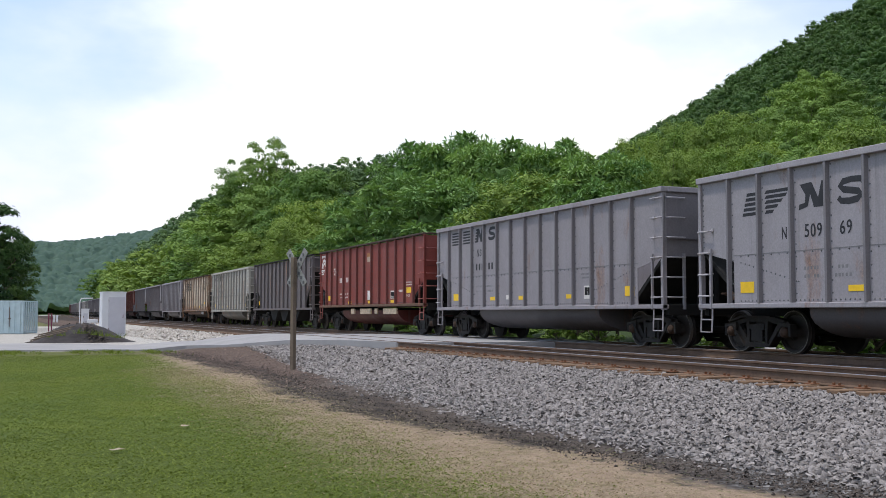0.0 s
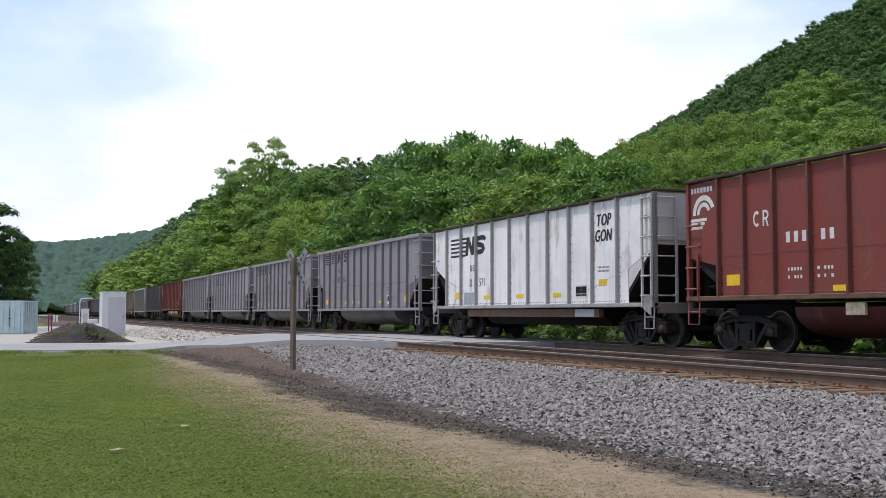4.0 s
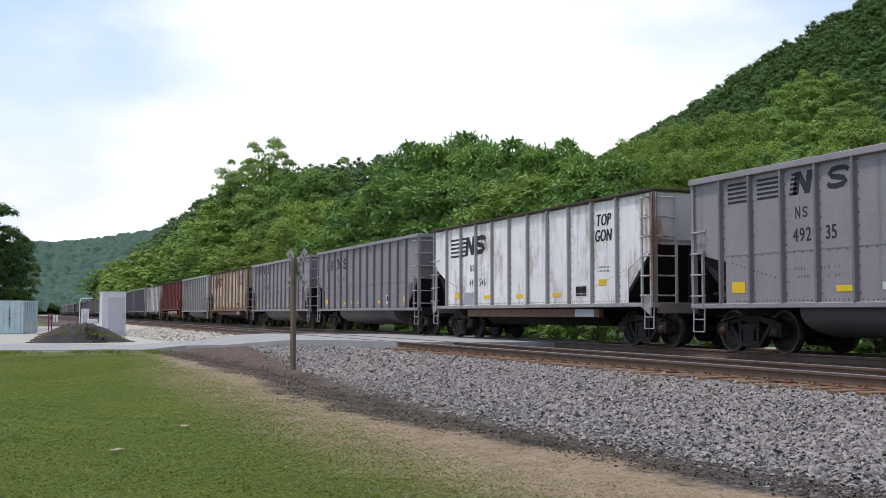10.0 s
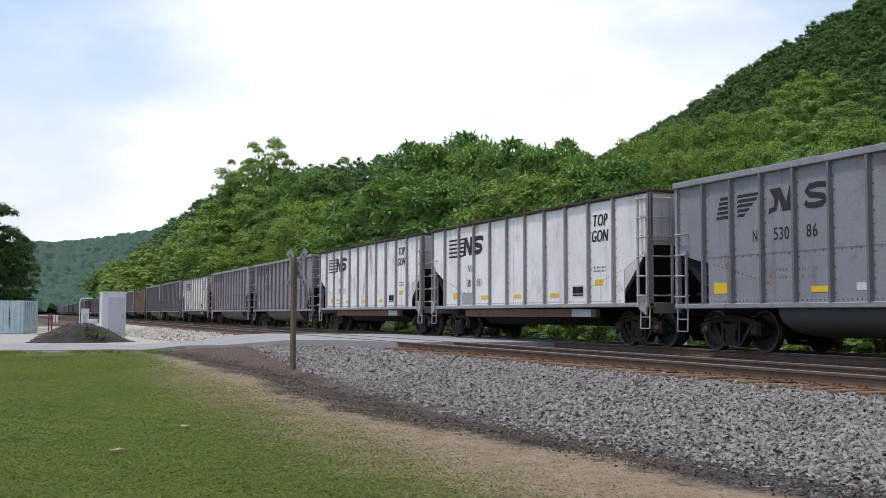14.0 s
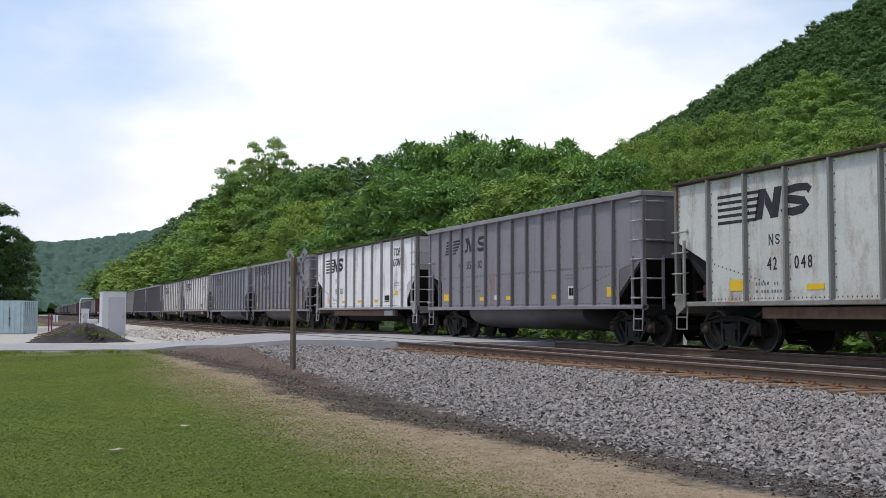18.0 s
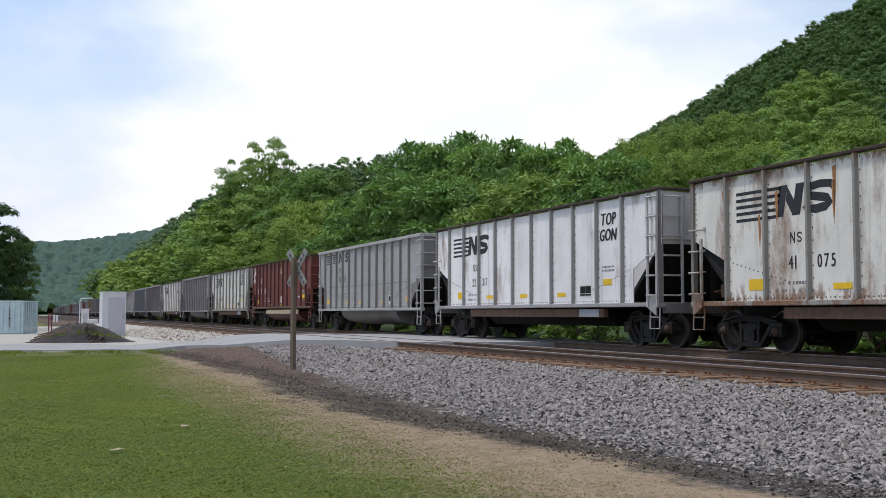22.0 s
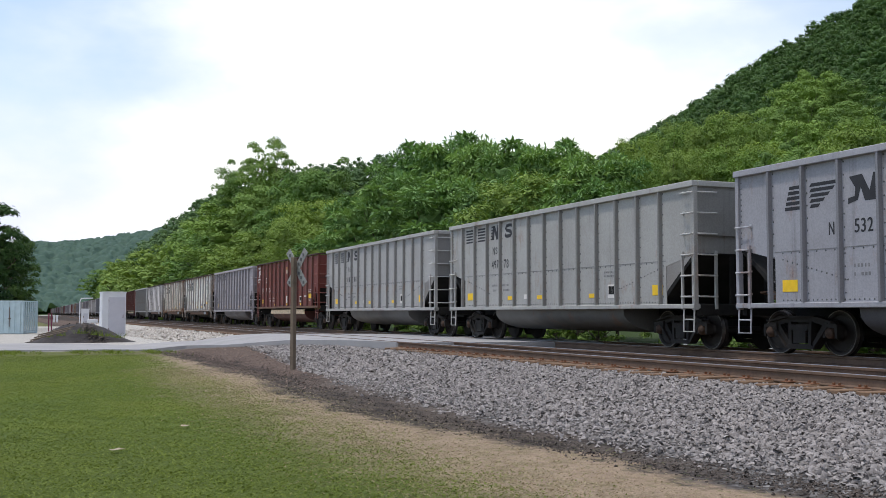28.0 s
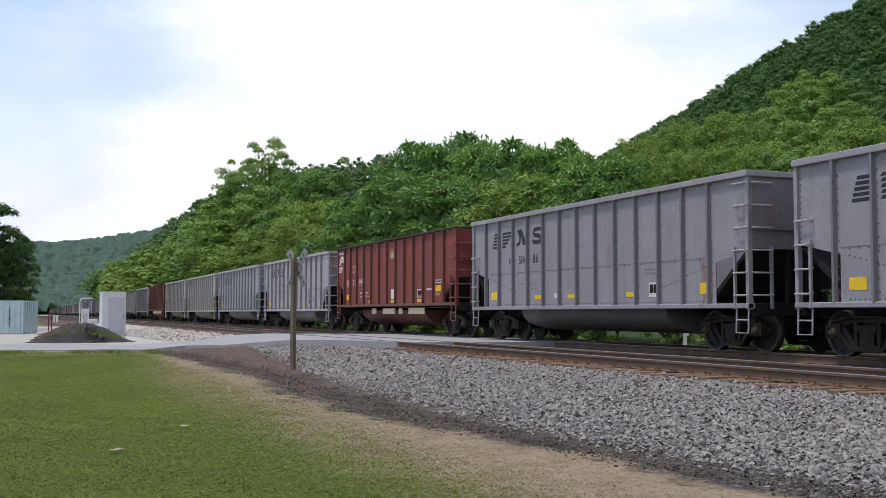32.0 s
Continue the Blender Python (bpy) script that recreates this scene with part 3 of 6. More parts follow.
def between(r, c):
    y = 6 + 24 * r.uniform(0, 1, c) ** 1.3
    x = 10.6 + 5.0 * r.uniform(0, 1, c)
    return x + bend_np(y), y, ground_z(x, y) - 0.02 + r.uniform(-0.012, 0.012, c)


scatter_stones("ballast_stones", 76000, shoulder, 0.028, BALLAST, 11, "pale grey crushed limestone ballast stones on the track shoulder")


def cribs(r, c):
    y = np.floor(r.uniform(10, 60, c)) * 0.5 + 0.25 + r.uniform(-0.11, 0.11, c)
    x = 10.35 + 0.62 * r.uniform(0, 1, c)
    return x + bend_np(y), y, -0.235 + r.uniform(-0.02, 0.02, c)


def cinders(r, c):
    y = 6.0 + 36 * r.uniform(0, 1, c) ** 1.8
    x = np.interp(y, [6, 8, 11, 15, 20, 26], [6.75, 6.5, 6.1, 5.75, 5.75, 6.2]) + np.interp(y, [6, 15], [0.12, 0.36]) * r.normal(0, 1, c)
    return x, y, ground_z(x, y) + r.uniform(-0.008, 0.006, c)


scatter_stones("ballast_stones", 9000, between, 0.04, CINDER, 12, "dirty brown crushed stones between the tracks")


def far_shoulder(r, c):
    y = 24 + 22 * r.uniform(0, 1, c)
    x = 7.0 + 3.3 * r.uniform(0, 1, c)
    keep = (y < np.interp(x, *NEAR_EDGE) - 0.2) & (x > 6.4 + 0.11 * np.maximum(y - 20, 0) + r.normal(0, 0.15, c))
    y = np.where(keep, y, 22 + 5 * r.uniform(0, 1, c))
    return x + bend_np(y), y, ground_z(x, y) + r.uniform(-0.012, 0.02, c)


scatter_stones("ballast_stones", 12000, far_shoulder, 0.045, BALLAST, 15, "pale grey crushed ballast stones by the crossing")
scatter_stones("ballast_stones", 3500, cribs, 0.036, BALLAST, 13, "grey crushed stones between the tie ends")


def clods(r, c):
    y = 21 + 22 * r.uniform(0, 1, c)
    x = 5.4 + 0.03 * (y - 20) + r.uniform(0, 1, c) * (1.2 + 0.07 * (y - 20))
    return x, y, ground_z(x, y) + r.uniform(-0.012, 0.006, c)


CLAY = stone_material("clay_clod", (0.07, 0.047, 0.038), (0.27, 0.20, 0.165))
scatter_stones("dirt_clods", 1000, clods, 0.024, CLAY, 16, "reddish brown dirt clods and pebbles beside the crossing")


def yard(r, c):
    y = 50 + 34 * r.uniform(0, 1, c)
    x = np.interp(y, [50, 84], [7.6, 6.6]) + (10.2 - np.interp(y, [50, 84], [7.6, 6.6])) * r.uniform(0, 1, c)
    return x + bend_np(y), y, ground_z(x, y) + r.uniform(-0.02, 0.03, c)


PALE = stone_material("pale_gravel", (0.26, 0.23, 0.20), (0.60, 0.56, 0.51))
scatter_stones("gravel_stones", 7000, yard, 0.075, PALE, 17, "pale beige crushed gravel banked beside the far track")
scatter_stones("cinder_grit", 14000, cinders, 0.015, CINDER, 14, "black cinders and dirt clods along the ballast toe")


# ---- grass blades ----
def scatter_blades(name, count, place, length, mat, seed, label):
    r = np.random.default_rng(seed)
    x, y, z = place(r, count)
    ang, ln, w = r.uniform(0, 6.283, count), length * r.uniform(0.4, 1.3, count), 0.006 * r.uniform(0.7, 1.5, count) * (0.7 + y / 22)
    lean = r.normal(0, 0.6 if length > 0.05 else 1.3, (count, 2)) * ln[:, None]
    dx, dy = np.cos(ang) * w, np.sin(ang) * w
    v = np.stack([np.stack([x - dx, y - dy, z], -1), np.stack([x + dx, y + dy, z], -1), np.stack([x + lean[:, 0], y + lean[:, 1], z + ln * (0.8 if length > 0.05 else 0.55)], -1)], 1)
    return tagged(new(name, fast_mesh(name, v.reshape(-1, 3), np.arange(count * 3).reshape(-1, 3), mat)), label, "grass", "", "stuff")


def lawn_place(r, c):
    y = 6.5 + 35 * r.uniform(0, 1, c) ** 1.9
    x = -0.06 * y + (3.9 + 0.085 * y) * r.uniform(0, 1, c) + r.normal(0, 0.3, c)
    thick = np.sin(2.1 * x + 0.7 * y) * np.sin(1.3 * y - 0.9 * x) + np.sin(5.3 * x) * np.sin(4.1 * y + x)
    x = np.where(thick < r.normal(-0.2, 0.7, c), x + r.normal(0, 0.35, c), x)
    return x, y, np.full(c, -0.70)


def verge_place(r, c):
    y = 6.5 + 24 * r.uniform(0, 1, c) ** 2.0
    x = 4.2 + r.normal(0, 0.75, c)
    return x, y, np.full(c, -0.70)


scatter_blades("lawn_grass", 190000, lawn_place, 0.023, GRASS, 21, "short mown green grass of the lawn")
scatter_blades("dry_grass", 40000, verge_place, 0.021, STRAW, 22, "short dried straw-coloured grass on the verge")


# ---- woods ----
def unit(a):
    return a / (np.linalg.norm(a, axis=1, keepdims=True) + 1e-9)


def leaf_quads(centres, outward, size, r, long=1.7, wild=0.55):
    """A bent pointed leaf spray, as one four-cornered face, at each centre."""
    c = len(centres)
    nrm = unit(outward + r.normal(0, wild, (c, 3)))
    u = unit(np.cross(nrm, r.normal(0, 1, (c, 3))))
    w = np.cross(nrm, u)
    s = (size * r.uniform(0.55, 1.4, c))[:, None]
    return np.stack([centres - u * s * long / 2, centres + w * s * 0.42, centres + u * s * long / 2 - nrm * s * 0.25, centres - w * s * 0.42], 1)


def frond_quads(centres, outward, size, r, long=3.2):
    """Long narrow leaf fronds that arch outwards from their twig and droop at the tip."""
    c = len(centres)
    flat = unit(outward * np.array([1, 1, 0.25]) + r.normal(0, 0.45, (c, 3)))
    side = unit(np.cross(flat, np.array([0, 0, 1.0]) + r.normal(0, 0.35, (c, 3))))
    s = (size * r.uniform(0.6, 1.35, c))[:, None]
    mid = centres + flat * s * long * 0.45 + np.array([0, 0, 0.10]) * s * long
    tip = centres + flat * s * long * 0.95 - np.array([0, 0, 0.16]) * s * long * r.uniform(0.2, 1.6, (c, 1))
    return np.stack([centres, mid + side * s * 0.42, tip, mid - side * s * 0.42], 1)


LUMP = np.array([(0, 0, 1), (0.894, 0, 0.447), (0.276, 0.851, 0.447), (-0.724, 0.526, 0.447), (-0.724, -0.526, 0.447), (0.276, -0.851, 0.447),
                 (0.724, 0.526, -0.447), (-0.276, 0.851, -0.447), (-0.894, 0, -0.447), (-0.276, -0.851, -0.447), (0.724, -0.526, -0.447), (0, 0, -1)], float)
LUMP_F = np.array([(0, 1, 2), (0, 2, 3), (0, 3, 4), (0, 4, 5), (0, 5, 1), (1, 6, 2), (2, 7, 3), (3, 8, 4), (4, 9, 5), (5, 10, 1), (6, 7, 2), (7, 8, 3), (8, 9, 4), (9, 10, 5), (10, 6, 1),
                   (11, 7, 6), (11, 8, 7), (11, 9, 8), (11, 10, 9), (11, 6, 10)])


def lumps(r, lobes, share):
    """Solid uneven lumps added inside each clump, to block light and sky between the leaves."""
    lb = np.array(lobes)
    v = LUMP[None] * (share * lb[:, 3, None, None]) * (1 + r.normal(0, 0.16, (len(lb), 12, 1))) * np.array([1, 1, 0.8]) + lb[:, None, :3]
    return v[:, LUMP_F].reshape(-1, 3)


def foliage(name, quads, tris, mat):
    """Leaf sprays and inner lumps in one mesh."""
    q = quads.reshape(-1, 3)
    me = bpy.data.meshes.new(name)
    n4, n3 = len(q) // 4, len(tris) // 3
    me.vertices.add(len(q) + len(tris))
    me.vertices.foreach_set("co", np.concatenate([q, tris]).astype(np.float32).ravel())
    me.loops.add(n4 * 4 + n3 * 3)
    me.loops.foreach_set("vertex_index", np.arange(n4 * 4 + n3 * 3, dtype=np.int32))
    me.polygons.add(n4 + n3)
    me.polygons.foreach_set("loop_start", np.concatenate([np.arange(n4) * 4, n4 * 4 + np.arange(n3) * 3]).astype(np.int32))
    me.update(calc_edges=True)
    me.materials.append(mat)
    return me


def crown_points(r, lobes, per, squash=0.85, near=0.66, deep=0.4):
    """Points and outward directions on the upper skins of a heap of flattened boughs."""
    pts, out = [], []
    for cx, cy, cz, rad in lobes:
        d = unit(r.normal(0, 1, (per, 3)))
        d[:, 2] = np.where(d[:, 2] < -0.15, -d[:, 2] * 0.7, d[:, 2])
        rr = rad * (near + deep * r.uniform(0, 1, per) ** 0.7)
        pts.append(np.array([cx, cy, cz]) + d * rr[:, None] * np.array([1, 1, squash]))
        out.append(d + np.array([0, 0, 0.55]))
    return np.concatenate(pts), np.concatenate(out)


def lobes_for(r, height, radius, base, count, peak=0.16, small=0.13, large=0.27):
    """Separate boughs over the skin of an uneven crown."""
    lobes, bulge = [], r.uniform(0, 6.283, 3)
    for k in range(count):
        h = ((k + 0.5) / count) ** 0.85
        z = base + (height - base) * (0.03 + 0.93 * h)
        a = k * 2.39996 + r.normal(0, 0.3)
        wide = radius * (0.26 + 0.76 * math.sin(math.pi * min(1.0, peak + 0.80 * (1 - h))))
        wide *= 1 + 0.20 * math.sin(2 * a + bulge[0] + 3 * h) + 0.16 * math.sin(5 * a + bulge[1] + 7 * h)
        d = wide * r.uniform(0.55, 1.03)
        lobes.append((d * math.cos(a), d * math.sin(a), z + r.normal(0, 0.025) * height, radius * r.uniform(small, large)))
    return lobes


def tree_meshes(seed, height, radius, base, count, per, leaf, mat, frond=False, peak=0.16, heart=0.52, small=0.13, large=0.27):
    """Trunk with limbs, and a crown of separate leafy boughs round a dense inside."""
    r = np.random.default_rng(seed)
    lobes = lobes_for(r, height, radius, base, count, peak, small, large)
    pts, out = crown_points(r, lobes, per, 0.75, 0.25, 0.5) if frond else crown_points(r, lobes, per)
    q = frond_quads(pts, out, leaf, r) if frond else leaf_quads(pts, out, leaf, r, 1.5, 0.27)
    inner = [(a * 0.45, b * 0.45, base + (c - base) * 0.9, d * 1.45) for a, b, c, d in lobes[::2]]
    core, co = crown_points(r, inner, per // 5)
    q = np.concatenate([q, leaf_quads(core, co, leaf * 1.9, r, 1.3)])
    crown = foliage("crown", q, lumps(r, inner, heart), mat)
    t = Mb()
    t.tube([(0, 0, -0.5), (0.1, 0.05, base), (0.25, -0.1, base + (height - base) * 0.5), (0.1, 0.1, height * 0.78)], radius * 0.06, 8, 0.03)
    for a, b, c, d in lobes[:: max(1, count // 9)]:
        z0 = base + (c - base) * 0.35
        t.tube([(0.08, 0, z0), (a * 0.5, b * 0.5, (z0 + c) / 2), (a, b, c)], radius * 0.024, 6, 0.015)
    return t.mesh("trunk", BARK, True), crown


KINDS = {
    "frond": tree_meshes(30, 14.0, 4.2, 1.0, 64, 190, 0.19, LEAF_FROND, True, 0.16, 0.5, 0.20, 0.36),
    "round": tree_meshes(31, 18.0, 4.8, 1.4, 80, 210, 0.20, LEAF, False, 0.16, 0.5, 0.17, 0.34),
    "tall": tree_meshes(32, 22.0, 4.6, 2.2, 96, 190, 0.20, LEAF, False, 0.08, 0.4, 0.14, 0.30),
    "light": tree_meshes(33, 15.0, 4.6, 0.7, 74, 210, 0.17, LEAF_LIGHT, False, 0.16, 0.5, 0.17, 0.34),
    "shade": tree_meshes(38, 13.0, 4.6, 1.0, 70, 150, 0.24, LEAF_HILL),
    "bush": tree_meshes(35, 3.4, 2.2, 0.2, 26, 60, 0.15, LEAF_OLIVE),
    "far": tree_meshes(36, 13.0, 4.8, 0.6, 70, 60, 0.36, LEAF),
    "farlight": tree_meshes(37, 13.0, 4.6, 0.6, 70, 60, 0.36, LEAF_LIGHT),
}
REAL_H = {"frond": 14.0, "shade": 13.0, "round": 18.0, "tall": 22.0, "light": 15.0, "bush": 3.4, "far": 13.0, "farlight": 13.0}
LABELS = {"frond": "green tree with drooping feathery fronds at the wood's edge", "shade": "dark green leafy tree beyond the steel container", "round": "tall leafy broadleaf tree with a full dark green crown",
          "tall": "very tall broadleaf tree with an uneven open green crown", "light": "light green broadleaf tree with a dense low crown", "bush": "low bright green bush beside the track",
          "far": "leafy green tree in the wood beyond the tracks", "farlight": "pale green leafy tree in the wood beyond the tracks"}
protos = {}


def plant(kind, x, y, height, wide=1.0, turn=0.0):
    s = height / REAL_H[kind]
    m = Matrix.Translation((x, y, float(ground_z(x - bend(y), y)) - 0.1)) @ Matrix.Rotation(turn, 4, "Z") @ Matrix.Diagonal((s * wide, s * wide, s, 1))
    if kind not in protos:
        name = "bush" if kind == "bush" else "tree"
        ob = thing(name, LABELS[kind], name, "bushes along the track" if kind == "bush" else "trees behind the tracks")
        trunk, crown = KINDS[kind]
        part("trunk", trunk, BARK, ob)
        part("crown", crown, LEAF, ob)
        ob.matrix_basis = m
        protos[kind] = ob
        return ob
    src = protos[kind]
    keep = src.scale.copy()
    src.scale = (1, 1, 1)
    ob = copy_thing(src, m)
    src.scale = keep
    return ob


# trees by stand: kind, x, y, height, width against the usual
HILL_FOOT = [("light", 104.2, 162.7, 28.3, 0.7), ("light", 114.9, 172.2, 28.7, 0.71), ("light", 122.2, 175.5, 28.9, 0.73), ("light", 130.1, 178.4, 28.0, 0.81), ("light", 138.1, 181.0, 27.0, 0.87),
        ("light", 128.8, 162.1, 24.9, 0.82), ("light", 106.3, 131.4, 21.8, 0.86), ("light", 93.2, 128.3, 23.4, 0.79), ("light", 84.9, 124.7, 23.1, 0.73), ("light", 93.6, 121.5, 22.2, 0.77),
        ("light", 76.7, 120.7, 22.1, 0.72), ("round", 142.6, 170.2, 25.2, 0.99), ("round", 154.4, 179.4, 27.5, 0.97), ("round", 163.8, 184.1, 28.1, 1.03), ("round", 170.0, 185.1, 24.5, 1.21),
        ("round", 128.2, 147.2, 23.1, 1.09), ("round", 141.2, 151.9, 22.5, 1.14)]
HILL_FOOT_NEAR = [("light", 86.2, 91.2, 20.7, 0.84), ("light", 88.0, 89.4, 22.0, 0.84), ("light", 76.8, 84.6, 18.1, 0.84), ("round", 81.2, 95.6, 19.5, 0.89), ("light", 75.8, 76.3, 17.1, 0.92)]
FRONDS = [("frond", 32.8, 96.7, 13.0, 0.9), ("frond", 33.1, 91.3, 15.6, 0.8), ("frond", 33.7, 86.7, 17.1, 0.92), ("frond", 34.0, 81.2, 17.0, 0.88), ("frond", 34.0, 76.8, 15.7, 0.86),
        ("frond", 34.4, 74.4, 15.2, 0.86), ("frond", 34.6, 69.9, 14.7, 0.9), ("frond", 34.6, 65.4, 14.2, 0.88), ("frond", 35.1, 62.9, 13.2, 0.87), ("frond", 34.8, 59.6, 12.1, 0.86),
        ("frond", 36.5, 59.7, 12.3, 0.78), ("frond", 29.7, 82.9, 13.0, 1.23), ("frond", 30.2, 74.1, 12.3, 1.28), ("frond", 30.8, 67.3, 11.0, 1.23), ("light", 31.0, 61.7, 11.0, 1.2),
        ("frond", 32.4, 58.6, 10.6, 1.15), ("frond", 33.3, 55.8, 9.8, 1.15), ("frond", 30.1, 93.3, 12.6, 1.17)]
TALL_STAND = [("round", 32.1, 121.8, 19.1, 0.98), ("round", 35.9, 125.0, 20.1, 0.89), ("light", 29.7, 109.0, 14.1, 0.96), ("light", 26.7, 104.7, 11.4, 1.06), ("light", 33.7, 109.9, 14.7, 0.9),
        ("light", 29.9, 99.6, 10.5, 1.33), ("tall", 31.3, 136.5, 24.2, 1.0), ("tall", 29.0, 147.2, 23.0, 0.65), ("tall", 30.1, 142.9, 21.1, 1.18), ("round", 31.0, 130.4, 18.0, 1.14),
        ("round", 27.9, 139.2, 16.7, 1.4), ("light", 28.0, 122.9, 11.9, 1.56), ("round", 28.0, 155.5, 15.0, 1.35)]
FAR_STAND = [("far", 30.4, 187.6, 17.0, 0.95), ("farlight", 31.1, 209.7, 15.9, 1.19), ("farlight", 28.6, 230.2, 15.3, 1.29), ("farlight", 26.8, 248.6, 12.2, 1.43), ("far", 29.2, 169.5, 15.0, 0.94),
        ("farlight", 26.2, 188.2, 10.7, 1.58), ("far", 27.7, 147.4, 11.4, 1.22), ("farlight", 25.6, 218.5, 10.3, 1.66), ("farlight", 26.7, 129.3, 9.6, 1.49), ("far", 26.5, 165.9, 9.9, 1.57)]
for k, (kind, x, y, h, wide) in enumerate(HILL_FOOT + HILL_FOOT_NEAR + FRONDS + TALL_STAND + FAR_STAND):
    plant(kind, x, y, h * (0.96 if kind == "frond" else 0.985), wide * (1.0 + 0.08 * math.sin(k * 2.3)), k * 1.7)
tr = np.random.default_rng(77)
for k in range(40):  # fillers along the edge and behind it
    y = 150 + 350 * tr.uniform(0, 1) ** 1.2
    x = 29 + bend(y) + tr.uniform(0, 10)
    plant(("farlight", "far", "farlight")[k % 3], x, y, tr.uniform(7.5, 11.0) * (1 + 0.0011 * y), 1.3, tr.uniform(0, 6))
for k in range(60):  # bushes and weeds beside the service strip
    y = 22 + 260 * (k / 60) ** 1.4
    plant("bush", 25.5 + bend(y) + tr.uniform(-0.8, 3.0), y, tr.uniform(1.6, 3.6), tr.uniform(0.9, 1.4), tr.uniform(0, 6))
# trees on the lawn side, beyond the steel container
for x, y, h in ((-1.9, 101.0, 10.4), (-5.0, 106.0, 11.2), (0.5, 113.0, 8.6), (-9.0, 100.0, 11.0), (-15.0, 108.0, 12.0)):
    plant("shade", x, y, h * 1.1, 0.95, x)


def canopy(name, x0, x1, y0, y1, cell, crown, tall, sprays, leaf, mat, seed, label, keep=None):
    """The closed roof of a far wood: domed crowns over the slope, rough with leaf sprays."""
    r = np.random.default_rng(seed)
    xs, ys = np.arange(x0, x1, cell), np.arange(y0, y1, cell)
    X, Y = np.meshgrid(xs, ys)
    G = ground_z(X - bend_np(Y), Y)
    Z = G + 0.25 * tall
    step = crown * 1.45
    for cx in np.arange(x0, x1, step):
        for cy in np.arange(y0, y1, step):
            px, py = cx + r.uniform(-0.5, 0.5) * step, cy + r.uniform(-0.5, 0.5) * step
            rad, h = crown * r.uniform(0.6, 1.4), tall * r.uniform(0.62, 1.25)
            i0, i1 = max(0, int((px - rad - x0) / cell)), int((px + rad - x0) / cell) + 2
            j0, j1 = max(0, int((py - rad - y0) / cell)), int((py + rad - y0) / cell) + 2
            sx, sy = X[j0:j1, i0:i1], Y[j0:j1, i0:i1]
            d = 1 - ((sx - px) ** 2 + (sy - py) ** 2) / rad ** 2
            top = G[j0:j1, i0:i1] + h * (0.2 + 0.8 * np.maximum(d, 0) ** 0.42)
            Z[j0:j1, i0:i1] = np.where(d > 0, np.maximum(Z[j0:j1, i0:i1], top), Z[j0:j1, i0:i1])
    Z = Z + r.normal(0, 0.03 * tall, Z.shape)
    P = np.stack([X + r.uniform(-0.2, 0.2, X.shape) * cell, Y + r.uniform(-0.2, 0.2, Y.shape) * cell, Z], -1)
    ok = np.ones(X.shape, bool) if keep is None else keep(X, Y)
    jj, ii = np.nonzero(ok[:-1, :-1])
    wide = X.shape[1]
    at = jj * wide + ii
    flat = P.reshape(-1, 3)
    grid = np.stack([at, at + 1, at + 1 + wide, at + wide], 1)
    quads = flat[grid]
    used, back = np.unique(grid, return_inverse=True)
    roof = flat[used]
    pick = r.integers(0, len(quads), sprays)
    f = r.uniform(0, 1, (sprays, 1))
    c = quads[pick, 0] * (1 - f) + quads[pick, 2] * f
    nrm = unit(np.cross(quads[pick, 1] - quads[pick, 0], quads[pick, 3] - quads[pick, 0]))
    q = leaf_quads(c + nrm * leaf * 0.15, nrm + np.array([0, 0, 0.3]), leaf, r, 1.3, 0.42)
    faces = np.concatenate([back.reshape(-1, 4), len(roof) + np.arange(sprays * 4).reshape(-1, 4)])
    me = fast_mesh(name, np.concatenate([roof, q.reshape(-1, 3)]), faces, mat)
    me.polygons.foreach_set("use_smooth", np.arange(len(faces)) < len(back.reshape(-1, 4)))
    return tagged(new(name, me), label, "woods", "", "stuff")


def seen_hill(x, y):
    a = x / np.maximum(y, 1.0)
    return (a > 0.50) & (a < 1.15) & (x > 78)


def forest(name, x0, x1, y0, y1, gap, per, leaf, mats, seed, labels, keep):
    """Crown after crown over a slope, each a heap of leafy lumps."""
    r = np.random.default_rng(seed)
    sets = [([], []) for _ in mats]
    for cx in np.arange(x0, x1, gap):
        for cy in np.arange(y0, y1, gap):
            x, y = cx + r.uniform(-0.45, 0.45) * gap, cy + r.uniform(-0.45, 0.45) * gap
            if not keep(np.array(x), np.array(y)):
                continue
            z, h = float(ground_z(x - bend(y), y)), r.uniform(8.5, 15.0)
            rad = h * r.uniform(0.27, 0.4)
            a0 = r.uniform(0, 6.283)
            lobes = [(x, y, z + h * 0.86, rad * 0.46)]
            lobes += [(x + rad * 0.5 * math.cos(a0 + 1.571 * q), y + rad * 0.5 * math.sin(a0 + 1.571 * q), z + h * r.uniform(0.62, 0.78), rad * r.uniform(0.36, 0.5)) for q in range(4)]
            lobes += [(x + rad * 0.8 * math.cos(a0 + 1.257 * q), y + rad * 0.8 * math.sin(a0 + 1.257 * q), z + h * r.uniform(0.34, 0.56), rad * r.uniform(0.34, 0.46)) for q in range(5)]
            p, o = crown_points(r, lobes, per // 10)
            qs, inside = sets[r.integers(0, len(mats))]
            qs.append(leaf_quads(p, o, leaf, r, 1.5, 0.4))
            inside.append(lumps(r, lobes[:5] + [(x, y, z + h * 0.4, rad * 0.95)], 0.55))
    for (qs, inside), mat, label in zip(sets, mats, labels):
        tagged(new(name, foliage(name, np.concatenate(qs), np.concatenate(inside), mat)), label, "woods", "", "stuff")


